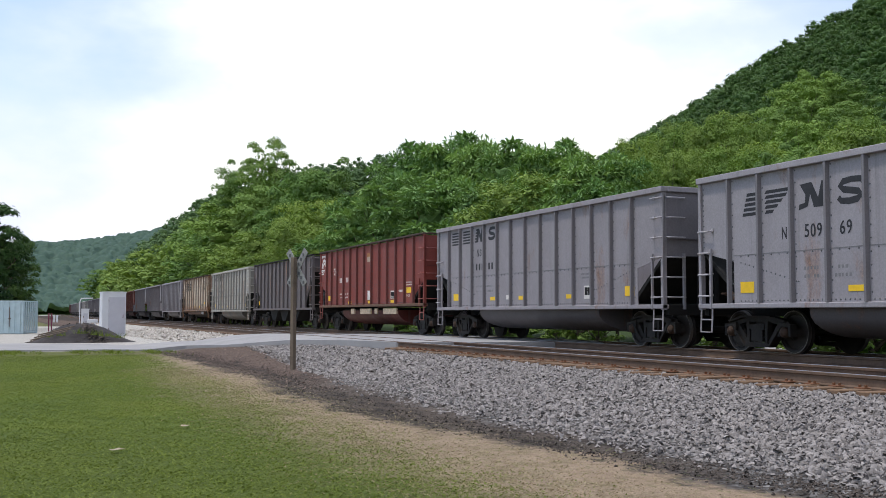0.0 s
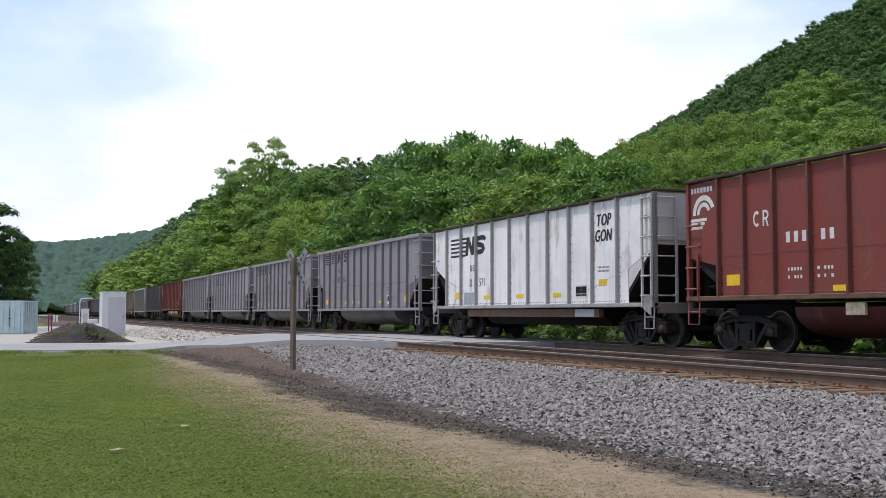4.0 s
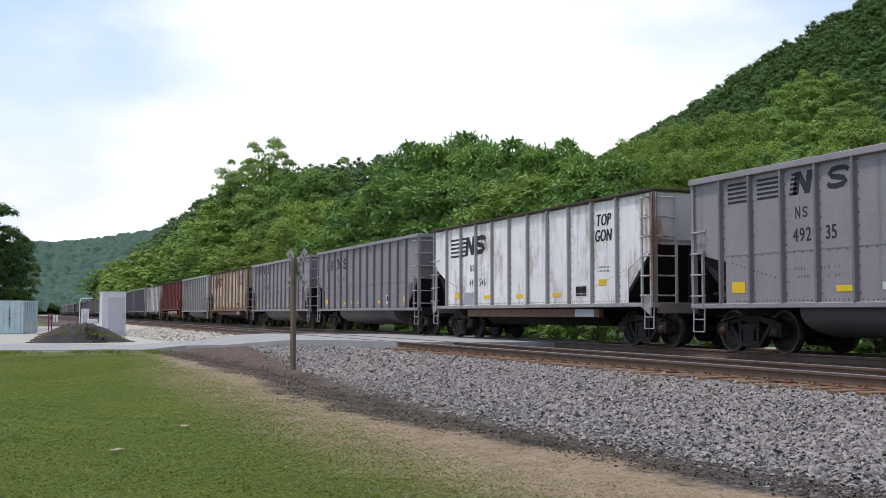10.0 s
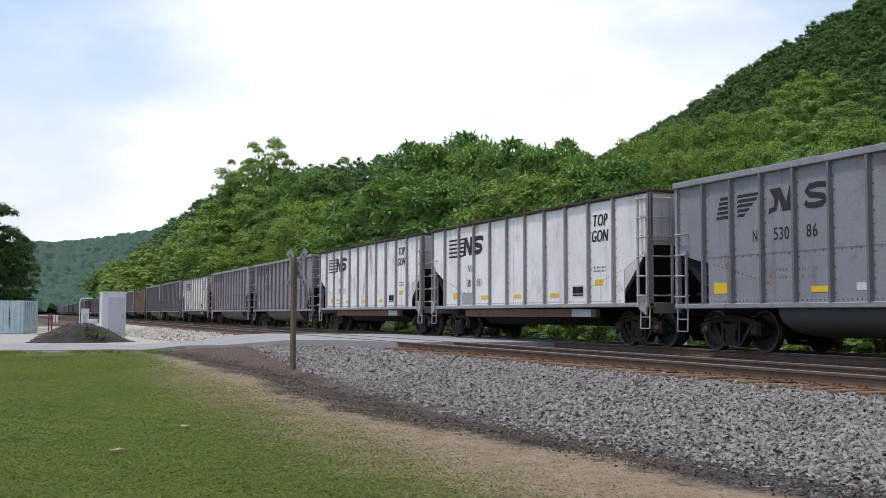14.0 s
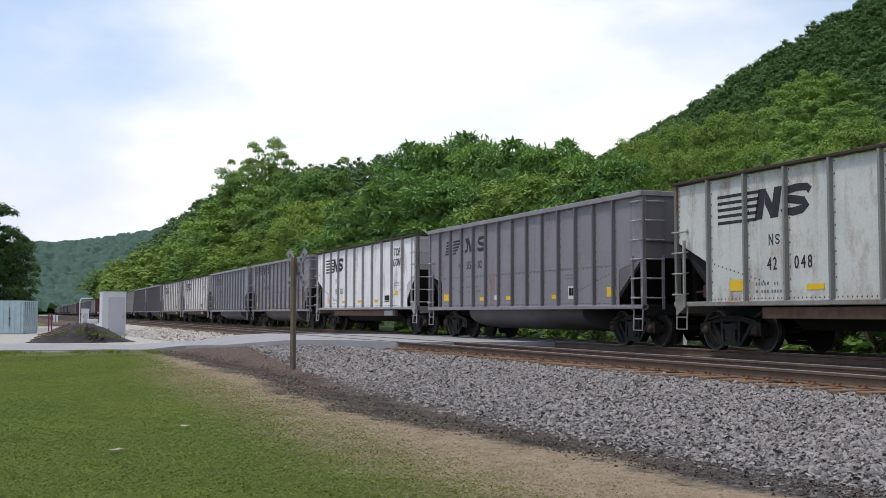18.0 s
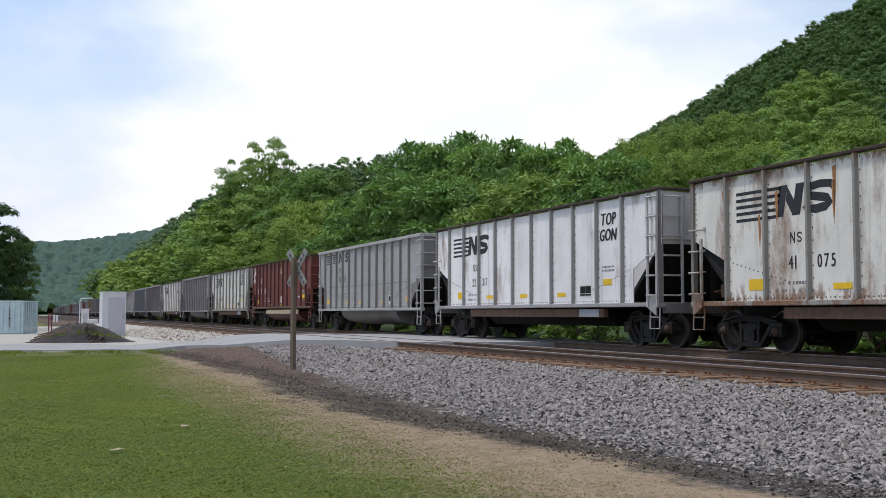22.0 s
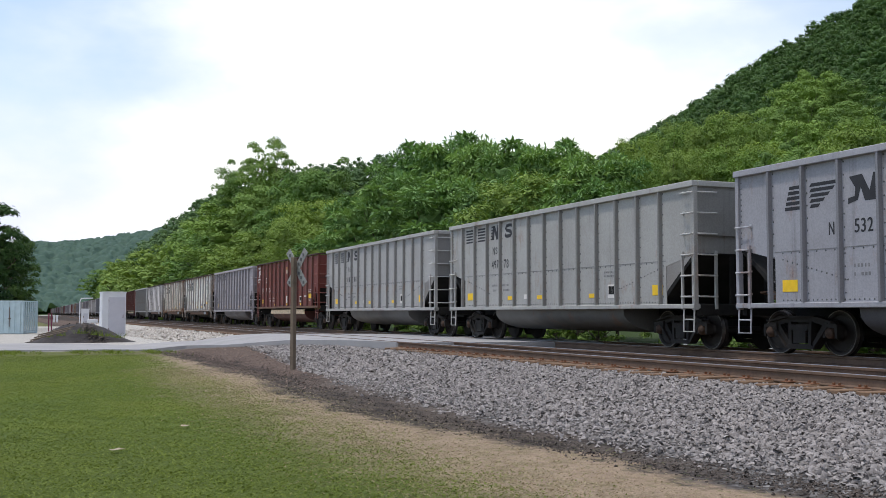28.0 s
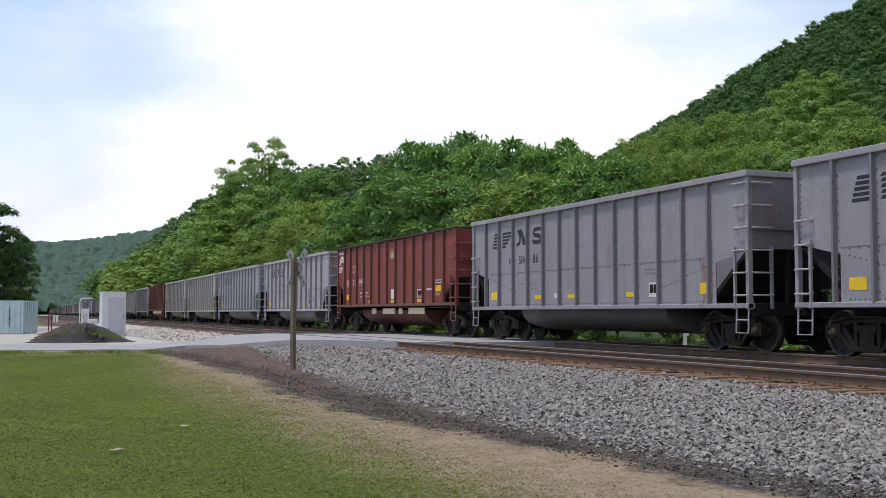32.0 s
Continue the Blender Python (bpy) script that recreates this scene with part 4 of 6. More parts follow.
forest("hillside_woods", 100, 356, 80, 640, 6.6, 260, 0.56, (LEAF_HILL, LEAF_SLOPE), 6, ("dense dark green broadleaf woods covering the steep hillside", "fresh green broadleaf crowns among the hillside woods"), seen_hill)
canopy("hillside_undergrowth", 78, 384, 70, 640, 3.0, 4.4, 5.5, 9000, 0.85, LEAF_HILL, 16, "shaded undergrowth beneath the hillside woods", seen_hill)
forest("ridge_woods", 44, 300, 395, 590, 6.8, 110, 0.8, (LEAF_FAR,), 7, ("green woods on the ridge behind, haze put into the leaf colour",), lambda x, y: x > 44 + bend_np(y))
canopy("distant_woods", -60, 460, 1010, 1520, 2.8, 5.6, 10.0, 22000, 1.2, LEAF_HAZE, 8, "woods on the distant hill, leaf colour paled and blued for haze")


# ---- lineside things ----
def crossbuck(at):
    ob = thing("crossbuck_sign", "weathered wooden crossing sign with grey crossed boards, seen from behind", "crossing sign", "", at)
    part("post", Mb().box(-0.06, 0.06, -0.05, 0.05, -0.5, 2.85, 0.01), WOODPOST, ob, "rough grey-brown timber post")
    for sgn in (1, -1):
        b = Mb()
        ca, sa = math.cos(radians(50)), math.sin(radians(50))
        ln, wd = 0.58, 0.10
        poly = [(sgn * (u * ca - v * sa), 2.58 + u * sa + v * ca) for u, v in ((-ln, -wd), (ln, -wd), (ln, wd), (-ln, wd))]
        b.prism(poly, 0.08 + 0.022 * (sgn > 0), 0.10 + 0.022 * (sgn > 0), "y")
        part("board", b, BOARD, ob, "peeling pale grey board")
        for k in range(7):
            u = -0.5 + k * 0.155
            q = Mb()
            x, z = sgn * (u * ca), 2.58 + u * sa
            q.box(x - 0.03, x + 0.03, 0.068 + 0.022 * (sgn > 0), 0.079 + 0.022 * (sgn > 0), z - 0.04, z + 0.04)
            part("letter_bar", q, FADED, ob)
    part("bolt", Mb().tube([(0, 0.06, 2.58), (0, 0.14, 2.58)], 0.02, 8), RUSTY, ob)
    return ob


crossbuck(pose(7.0, 27.4, -0.55, 0, 0, -68))


def cabinet(at, w, d, h, label):
    ob = thing("signal_cabinet", label, "cabinet", "trackside cabinets", at)
    part("body", Mb().box(-w / 2, w / 2, 0, d, -0.3, h, 0.02), CABINET, ob)
    part("door", Mb().box(-w / 2 + 0.42 * w * 0.6, w / 2 - 0.06, -0.035, -0.003, 0.15, h - 0.28, 0.01), DOORGREY, ob, "plain light grey steel door")
    part("roof_lip", Mb().box(-w / 2 - 0.04, w / 2 + 0.04, -0.05, d + 0.05, h + 0.002, h + 0.07, 0.01), CABINET, ob)
    part("corner_post", Mb().box(-w / 2 - 0.03, -w / 2 + 0.12, -0.045, -0.004, -0.3, h), CABINET, ob)
    part("handle", Mb().box(w / 2 - 0.2, w / 2 - 0.16, -0.07, -0.037, h * 0.42, h * 0.5), RUSTY, ob)
    for z in (0.4, h - 0.6):
        part("hinge", Mb().tube([(-w / 2 + 0.26 * w, -0.05, z), (-w / 2 + 0.26 * w, -0.05, z + 0.12)], 0.018, 6), RUSTY, ob)
    return ob


cabinet(pose(6.62, 72.0, -0.65, 0, 0, 4), 1.45, 1.3, 2.80, "tall white steel signal cabinet with a closed door")
cabinet(pose(5.72, 85.0, -0.65, 0, 0, -6), 0.5, 0.5, 1.75, "small white equipment cabinet on the gravel")


def container(at):
    ob = thing("steel_container", "pale blue corrugated steel storage container on gravel", "container", "", at)
    w, d, h = 9.0, 2.6, 2.4
    part("floor_frame", Mb().box(-w, 0, 0, d, 0, 0.14, 0.01), STEELBOX, ob)
    part("roof", Mb().box(-w, 0, 0, d, h - 0.1, h, 0.02), STEELBOX, ob)
    for x in (-w + 0.05, -0.07):
        for y in (0.05, d - 0.07):
            part("corner_post", Mb().box(x - 0.06, x + 0.08, y - 0.06, y + 0.08, 0.14, h - 0.1), STEELBOX, ob)
    wall = Mb()
    x = -w + 0.13
    while x < -0.3:
        wall.box(x, x + 0.24, 0.02, 0.05, 0.14, h - 0.1).box(x + 0.24, x + 0.42, 0.07, 0.1, 0.14, h - 0.1).box(x + 0.22, x + 0.26, 0.03, 0.09, 0.14, h - 0.1).box(x + 0.4, x + 0.44, 0.03, 0.09, 0.14, h - 0.1)
        x += 0.42
    part("side_wall", wall, STEELBOX, ob)
    end = Mb()
    y = 0.15
    while y < d - 0.2:
        end.box(-0.06, -0.02, y, y + 0.2, 0.14, h - 0.1).box(-0.12, -0.09, y + 0.19, y + 0.36, 0.14, h - 0.1)
        y += 0.35
    part("end_wall", end, STEELBOX, ob)
    part("latch", Mb().tube([(-1.0, -0.02, 0.5), (-1.0, -0.02, 1.9)], 0.025, 6), RUSTY, ob)
    part("latch_handle", Mb().box(-1.05, -0.9, -0.06, 0.0, 1.05, 1.12), RUSTY, ob)
    return ob


container(pose(1.36, 84.0, -0.66, 0, 0, -24))


def mound(x, y, rx, ry, h, seed, label):
    mb, r = Mb(), np.random.default_rng(seed)
    rings, seg = 12, 40
    verts = []
    for i in range(rings + 1):
        t = i / rings
        for k in range(seg):
            a = 2 * math.pi * k / seg
            q = 1 - t
            wob = 1 + 0.12 * math.sin(3 * a + seed) + 0.06 * math.sin(7 * a)
            z = h * (0.5 - 0.5 * math.cos(math.pi * min(1, t * 1.15))) + r.normal(0, 0.02) * (t > 0)
            verts.append((x + math.cos(a) * rx * q * wob, y + math.sin(a) * ry * q * wob, -0.72 + z))
    f = [(i * seg + k, i * seg + (k + 1) % seg, (i + 1) * seg + (k + 1) % seg, (i + 1) * seg + k) for i in range(rings) for k in range(seg)]
    mb.add(verts, f)
    return single("cinder_mound", mb, DIRT, label, "mound", "", "", True)


mound(3.75, 60.0, 2.9, 1.8, 0.98, 2, "heap of dark cinders and dirt with sparse weeds")

# boards and small things round the yard
ob = thing("board_stack", "old grey timber boards leaning on the dirt heap", "boards", "", pose(2.1, 57.0, -0.3, 0, -14, 10))
for k in range(3):
    part("board", Mb().box(-0.9 + 0.25 * k, 0.9 + 0.25 * k, -0.3 + 0.22 * k, -0.1 + 0.22 * k, 0.06 * k, 0.05 + 0.06 * k), WOODPOST, ob)
ob = thing("barricade", "small barricade with dark red posts and white panels", "barricade", "", pose(3.95, 95.0, -0.68, 0, 0, -4))
for x in (-0.42, -0.2):
    part("post", Mb().box(x - 0.05, x + 0.05, -0.05, 0.05, 0, 1.5), plain("dark_red_paint", (0.16, 0.03, 0.06), 0.6), ob)
for x in (0.0, 0.22):
    part("panel", Mb().box(x - 0.07, x + 0.08, -0.02, 0.02, 0.75, 1.35), CABINET, ob, "bright white panel")
part("crossbar", Mb().box(-0.46, 0.34, 0.03, 0.08, 1.0, 1.12), RUSTY, ob)
ob = thing("sign_gantry", "thin white pipe frame beside the track", "pipe frame", "", pose(5.95, 95.0, -0.68, 0, 0, -4))
part("upright", Mb().tube([(0, 0, 0), (0, 0, 2.5), (0.12, 0, 2.75)], 0.04, 8), CABINET, ob)
part("arm", Mb().tube([(0.12, 0, 2.75), (1.05, 0, 2.78)], 0.045, 8), CABINET, ob)
single("white_block", Mb().box(5.2, 5.85, 75.0, 75.3, 0.20, 0.42, 0.02).box(5.3, 5.4, 75.05, 75.2, -0.7, 0.2).box(5.65, 5.75, 75.05, 75.2, -0.7, 0.2), CABINET, "low white painted marker board on two short legs", "marker")
ob = thing("milepost", "short white marker post beside the far track", "post", "", pose(20.6, 29.5, -0.72))
part("post", Mb().box(-0.05, 0.05, -0.03, 0.03, 0, 1.15), CABINET, ob)
part("plate", Mb().box(-0.1, 0.1, -0.05, -0.035, 0.85, 1.12), CABINET, ob)


def on_heap(r, c):
    a, q = r.uniform(0, 6.283, c), np.sqrt(r.uniform(0, 1, c))
    h = 0.98 * (0.5 - 0.5 * np.cos(np.pi * np.minimum(1, (1 - q) * 1.15)))
    return 3.75 + np.cos(a) * 2.8 * q, 60.0 + np.sin(a) * 1.7 * q, -0.74 + h


scatter_stones("cinder_lumps", 2600, on_heap, 0.06, CINDER, 41, "lumps of cinder and broken asphalt on the heap")


def heap_weeds(r, c):
    x, y, z = on_heap(r, c)
    clump = r.uniform(-1, 1, 14)
    k = r.integers(0, 14, c)
    x = 3.75 + 2.6 * clump[k] + r.normal(0, 0.10, c)
    y = 58.6 + 0.5 * np.sin(clump[k] * 9) + r.normal(0, 0.12, c)
    return x, y, -0.55 + 0.35 * (1 - np.abs(clump[k])) * np.ones(c)


scatter_blades("weeds", 160, heap_weeds, 0.34, GRASS, 42, "thin tall weeds growing on the dirt heap")


def road_weeds(r, c):
    spots = r.uniform(-8, 6.2, 60)
    x = spots[r.integers(0, 60, c)] + r.normal(0, 0.16, c)
    y = np.interp(x, *NEAR_EDGE) - 0.4 - np.abs(r.normal(0, 1.6, c))
    return x, y, np.full(c, -0.70)


scatter_blades("weeds", 4200, road_weeds, 0.11, GRASS, 43, "rough uncut grass and weeds along the road edge")


def fallen_leaf(x, y, size, turn, seed):
    r, m = random.Random(seed), Mb()
    ring = [(size * (1 + 0.35 * math.cos(5 * q) + r.uniform(-0.1, 0.1)) * math.cos(q), 0.8 * size * (1 + 0.3 * math.cos(5 * q)) * math.sin(q)) for q in [2 * math.pi * k / 20 for k in range(20)]]
    verts = [(0, 0, 0.03)] + [(a, b, 0.035 + 0.006 * math.sin(3 * a / size)) for a, b in ring]
    m.add(verts, [(0, 1 + k, 1 + (k + 1) % 20) for k in range(20)])
    ob = single("fallen_leaf", m, FADEDCREAM, "pale dry leaf lying on the mown lawn", "leaf", "leaves on the lawn")
    ob.matrix_basis = pose(x, y, -0.69, 0, 0, turn)


fallen_leaf(1.19, 12.39, 0.075, 0, 0)
fallen_leaf(2.27, 14.65, 0.075, 40, 1)


# ---- the coal train ----
# coupled lengths of the kinds of car
PITCH = {"tub": 16.26, "flat": 16.06, "red": 16.23, "hopper": 16.2}
HALVES = {"tub": 7.36, "flat": 7.38, "red": 7.42, "hopper": 7.4}


def truck(car, y0):
    """A freight truck: cast side frames, bolster, springs and two turning wheelsets."""
    ob = part("truck", Mb().box(-0.95, 0.95, y0 - 0.22, y0 + 0.22, 0.42, 0.72, 0.03), TRUCK, car, "grimy cast steel truck")
    for sx in (-1, 1):
        m = Mb()
        xa, xb, y = sx * 0.95, sx * 1.05, y0
        lip0, lip1 = sx * 0.90, sx * 1.12
        # upper arm with its flange, two slanting columns, lower tie and the bearing pedestals
        m.prism([(y - 1.10, 0.56), (y - 0.95, 0.70), (y - 0.42, 0.80), (y + 0.42, 0.80), (y + 0.95, 0.70), (y + 1.10, 0.56), (y + 0.86, 0.56), (y + 0.38, 0.67), (y - 0.38, 0.67), (y - 0.86, 0.56)], xa, xb, "x")
        m.prism([(y - 0.95, 0.70), (y - 0.42, 0.80), (y + 0.42, 0.80), (y + 0.95, 0.70), (y + 0.93, 0.665), (y + 0.41, 0.765), (y - 0.41, 0.765), (y - 0.93, 0.665)], lip0, lip1, "x")
        for s in (-1, 1):
            m.prism([(y + s * 0.84, 0.58), (y + s * 0.64, 0.62), (y + s * 0.30, 0.20), (y + s * 0.42, 0.13)], xa, xb, "x")
            m.prism([(y + s * 0.84, 0.58), (y + s * 0.79, 0.585), (y + s * 0.38, 0.145), (y + s * 0.42, 0.13)], lip0, lip1, "x")
            m.prism([(y + s * 0.26, 0.69), (y + s * 0.36, 0.69), (y + s * 0.33, 0.2), (y + s * 0.25, 0.2)], xa + 0.01 * sx, xb + 0.03 * sx, "x")
            m.prism([(y + s * 0.70, 0.66), (y + s * 1.10, 0.62), (y + s * 1.10, 0.36), (y + s * 1.04, 0.36), (y + s * 1.02, 0.56), (y + s * 0.78, 0.56), (y + s * 0.76, 0.36), (y + s * 0.70, 0.36)], xa - 0.02 * sx, xb + 0.05 * sx, "x")
        m.prism([(y - 0.44, 0.12), (y + 0.44, 0.12), (y + 0.36, 0.22), (y - 0.36, 0.22)], xa - 0.02 * sx, xb + 0.05 * sx, "x")
        part("side_frame", m, TRUCK, ob)
        coil = [(0.20 - 0.03 * (j % 2), 0.235 + 0.026 * j) for j in range(11)]
        sp = Mb().prism([(y + a, z) for a, z in coil] + [(y + 0.25, 0.51), (y + 0.25, 0.62), (y - 0.25, 0.62), (y - 0.25, 0.51)] + [(y - a, z) for a, z in coil[::-1]], sx * 0.9, sx * 1.09, "x")
        part("spring_nest", sp, TRUCK, ob)
    beam = Mb()
    for s in (-1, 1):
        beam.box(-0.85, 0.85, y0 + s * 0.34 - 0.04, y0 + s * 0.34 + 0.04, 0.36, 0.46, 0.01)
    part("brake_beam", beam, TRUCK, ob)
    for s in (-0.89, 0.89):
        prof = [(-0.83, 0.457), (-0.745, 0.462), (-0.70, 0.485), (-0.685, 0.485), (-0.68, 0.40), (-0.70, 0.34), (-0.69, 0.15), (-0.62, 0.12), (-0.6, 0.085), (0.6, 0.085), (0.62, 0.12), (0.69, 0.15), (0.70, 0.34), (0.68, 0.40), (0.685, 0.485), (0.70, 0.485), (0.745, 0.462), (0.83, 0.457), (0.825, 0.39), (0.79, 0.36), (0.80, 0.17), (0.86, 0.12), (1.02, 0.085)]
        full = [(-1.02, 0.085), (-0.86, 0.12), (-0.80, 0.17), (-0.79, 0.36), (-0.825, 0.39)] + prof
        ws = part("wheelset", Mb().lathe_x(full, 0, 0, 22), WHEEL, ob, "steel wheelset", True, (0, y0 + s, 0.457))
        for sx in (-1, 1):
            part("bearing_cap", Mb().lathe_x([(sx * 0.99, 0.10), (sx * 1.0, 0.115), (sx * 1.10, 0.115), (sx * 1.13, 0.10), (sx * 1.155, 0.05), (sx * 1.165, 0.03)], 0, 0, 14), CAP, ws, "rusty round bearing end cap", True)
        part("tread", Mb().lathe_x([(-0.834, 0.4575), (-0.834, 0.44), (-0.828, 0.44), (-0.828, 0.4585), (-0.75, 0.463)], 0, 0, 22, False), TREAD, ws, "", True)
    return ob


def coupler(car, s, half):
    y = s * half
    m = Mb().box(-0.09, 0.09, min(y - s * 0.6, y + s * 0.5), max(y - s * 0.6, y + s * 0.5), 0.78, 0.96, 0.02)
    m.box(-0.19, 0.16, min(y + s * 0.5, y + s * 0.84), max(y + s * 0.5, y + s * 0.84), 0.74, 1.02, 0.05)
    part("coupler", m, TRUCK, car)
    part("brake_hose", Mb().tube([(0.3, y, 0.85), (0.32, y + s * 0.25, 0.55), (0.25, y + s * 0.6, 0.42), (0.15, y + s * 0.84, 0.5)], 0.025, 6), DARK, car)


def side_poly(low, notch_in, notch_a, notch_b, top, half):
    n = half - notch_in
    return [(-half, top), (-half, notch_a), (-n, notch_b), (-n, low), (n, low), (n, notch_b), (half, notch_a), (half, top)]


def wagon(kind):
    """One coal wagon, centred at its middle on the rail head, leading end towards +y. tub, flat or red."""
    label = {"tub": "grey steel bathtub coal gondola, riveted and sooty", "flat": "white-painted ribbed coal gondola with rust streaks", "red": "oxide-red ribbed coal gondola with a tub bottom", "hopper": "dark grime-covered ribbed coal hopper with white ladder posts"}[kind]
    car = thing("coal_gondola", label, "freight car", "cars of the coal train")
    top, HALF = 3.94, HALVES[kind]
    low, nin, na, nb = {"tub": (1.05, 1.22, 2.25, 1.98), "flat": (1.10, 1.28, 2.55, 1.98), "red": (1.22, 1.28, 2.14, 1.88), "hopper": (1.12, 1.6, 3.0, 1.9)}[kind]
    poly = side_poly(low, nin, na, nb, top - 0.1, HALF)
    w = 1.555
    for sx in (-1, 1):
        part("side_sheet", Mb().prism(poly, sx * w, sx * (w - 0.02), "x"), PAINT, car)
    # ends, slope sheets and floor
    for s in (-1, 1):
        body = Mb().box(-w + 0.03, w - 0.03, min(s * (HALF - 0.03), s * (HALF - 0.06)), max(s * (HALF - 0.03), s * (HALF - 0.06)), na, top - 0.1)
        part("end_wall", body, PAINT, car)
    # The slope sheets' near black stands in for shade inside the end notches.
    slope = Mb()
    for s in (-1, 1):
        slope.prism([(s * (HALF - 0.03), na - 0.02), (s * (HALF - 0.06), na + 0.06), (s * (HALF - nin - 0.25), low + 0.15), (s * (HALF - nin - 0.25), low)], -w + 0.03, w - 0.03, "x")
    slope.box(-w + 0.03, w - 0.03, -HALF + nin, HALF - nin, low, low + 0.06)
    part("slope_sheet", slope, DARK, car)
    # top chord
    big = kind == "tub"
    tc = Mb()
    z0 = top - (0.135 if big else 0.07)
    for sx in (-1, 1):
        tc.box(min(sx * 1.49, sx * 1.655), max(sx * 1.49, sx * 1.655), -HALF - 0.015, HALF + 0.01, z0, top, 0.012)
        tc.box(-1.49, 1.49, min(sx * (HALF - 0.11), sx * (HALF + 0.05)), max(sx * (HALF - 0.11), sx * (HALF + 0.05)), z0, top - 0.004, 0.012)
    part("top_chord", tc, PAINT if big else SOOT if kind != "hopper" else DARK, car, "dark rusted steel top rail" if not big else "plain steel top rail")
    # ribs
    ribs = [HALF - 1.10 - 1.016 * k for k in range(13)]
    if kind == "flat":
        ribs = [6.07 - 1.3 * k for k in range(10)]
    elif kind == "red":
        ribs = [HALF - 1.2, HALF - 2.1] + [HALF - 3.07 - 1.06 * k for k in range(11)]
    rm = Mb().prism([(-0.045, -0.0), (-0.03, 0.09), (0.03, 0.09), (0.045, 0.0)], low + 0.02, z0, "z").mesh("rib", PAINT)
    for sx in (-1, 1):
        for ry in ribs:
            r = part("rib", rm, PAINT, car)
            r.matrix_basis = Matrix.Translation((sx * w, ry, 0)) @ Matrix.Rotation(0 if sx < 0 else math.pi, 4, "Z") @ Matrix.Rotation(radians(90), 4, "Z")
    # corner posts, side sills, end sills
    for sx in (-1, 1):
        for s in (-1, 1):
            part("corner_post", Mb().box(min(sx * 1.50, sx * 1.61), max(sx * 1.50, sx * 1.61), min(s * (HALF - 0.1), s * HALF), max(s * (HALF - 0.1), s * HALF), low - 0.12, z0, 0.01), PAINT, car)
        part("side_sill", Mb().box(min(sx * 1.45, sx * 1.63), max(sx * 1.45, sx * 1.63), -HALF, HALF, low - 0.09, low + 0.02, 0.015), PAINT if kind != "red" else RUSTY, car)
    for s in (-1, 1):
        part("end_sill", Mb().box(-1.45, 1.45, min(s * (HALF - 0.14), s * HALF), max(s * (HALF - 0.14), s * HALF), low - 0.25, low + 0.02, 0.02), DARK if kind != "flat" else PAINT, car)
        for k in range(3):
            z = low + 0.25 + 0.42 * k
            if z < na:
                part("end_post", Mb().box(-0.5 + 0.5 * k - 0.05, -0.5 + 0.5 * k + 0.05, min(s * (HALF - 0.12), s * (HALF - 0.05)), max(s * (HALF - 0.12), s * (HALF - 0.05)), low, na + 0.1), DARK, car)
        coupler(car, s, HALF)
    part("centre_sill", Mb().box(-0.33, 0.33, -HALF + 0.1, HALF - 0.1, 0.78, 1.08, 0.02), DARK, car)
    # ladders at the near-side trailing and leading corners, and on the trailing end
    for sx, s in ((-1, -1), (-1, 1), (1, 1), (1, -1)):
        x = sx * (1.66 if kind == "flat" else 1.615)
        ya, yb = s * (HALF - 0.05), s * (HALF - 0.46)
        tall = kind in ("flat", "hopper") and s < 0
        zt = top - 0.12 if tall else (na + 0.05 if kind != "flat" else na)
        lad = part("ladder", Mb().box(min(yb, yb + 0.05) * 0 + x - 0.025, x + 0.025, yb - 0.03, yb + 0.03, low - 0.1, zt), PAINT, car, "steel side ladder")
        if tall:
            part("rail_post", Mb().box(x - 0.025, x + 0.025, ya - 0.03, ya + 0.03, low - 0.1, zt), PAINT, lad)
        for k in range(6 if s < 0 else 4):
            z = 1.24 + (low - 1.05) + 0.485 * k
            if z > top - 0.13:
                continue
            rung = Mb().tube([(x + sx * 0.05, yb, z), (x + sx * 0.05, ya, z)], 0.02, 6)
            for q in (ya, yb):
                rung.tube([(sx * 1.55, q, z + 0.025), (x + sx * 0.052, q, z)], 0.018, 6)
            if z > na:
                for q in (ya - s * 0.02, yb):
                    rung.box(min(sx * 1.556, sx * 1.575), max(sx * 1.556, sx * 1.575), q - 0.035, q + 0.035, z - 0.01, z + 0.07)
            part("rung", rung, PAINT, lad)
        step = Mb().tube([(sx * 1.58, yb, low - 0.08), (sx * 1.6, yb, low - 0.62), (sx * 1.6, ya, low - 0.62), (sx * 1.58, ya, low - 0.08)], 0.02, 6)
        step.tube([(sx * 1.59, yb, low - 0.34), (sx * 1.59, ya, low - 0.34)], 0.016, 6)
        part("stirrup", step, PAINT, car, "steel step hanging below the corner")
    for k in range(6):
        z = 1.24 + (low - 1.05) + 0.485 * k
        if z < top - 0.2:
            part("end_rung", Mb().tube([(-1.50, -HALF - 0.08, z), (-1.02, -HALF - 0.08, z)], 0.02, 6).tube([(-1.50, -HALF + 0.06, z + 0.02), (-1.50, -HALF - 0.082, z)], 0.018, 6).tube([(-1.02, -HALF + 0.06, z + 0.02), (-1.02, -HALF - 0.082, z)], 0.018, 6), PAINT, car)
    if kind != "flat":
        part("end_ladder_post", Mb().box(-1.05, -0.99, -HALF - 0.05, -HALF + 0.01, low - 0.1, na + 0.06), PAINT, car)
    # end beam, brake wheel, hoses and air tank at the trailing end
    for s in (-1, 1):
        part("end_beam", Mb().box(-w + 0.05, w - 0.05, min(s * (HALF - 0.03), s * (HALF + 0.02)), max(s * (HALF - 0.03), s * (HALF + 0.02)), 2.66, 2.70), PAINT, car)
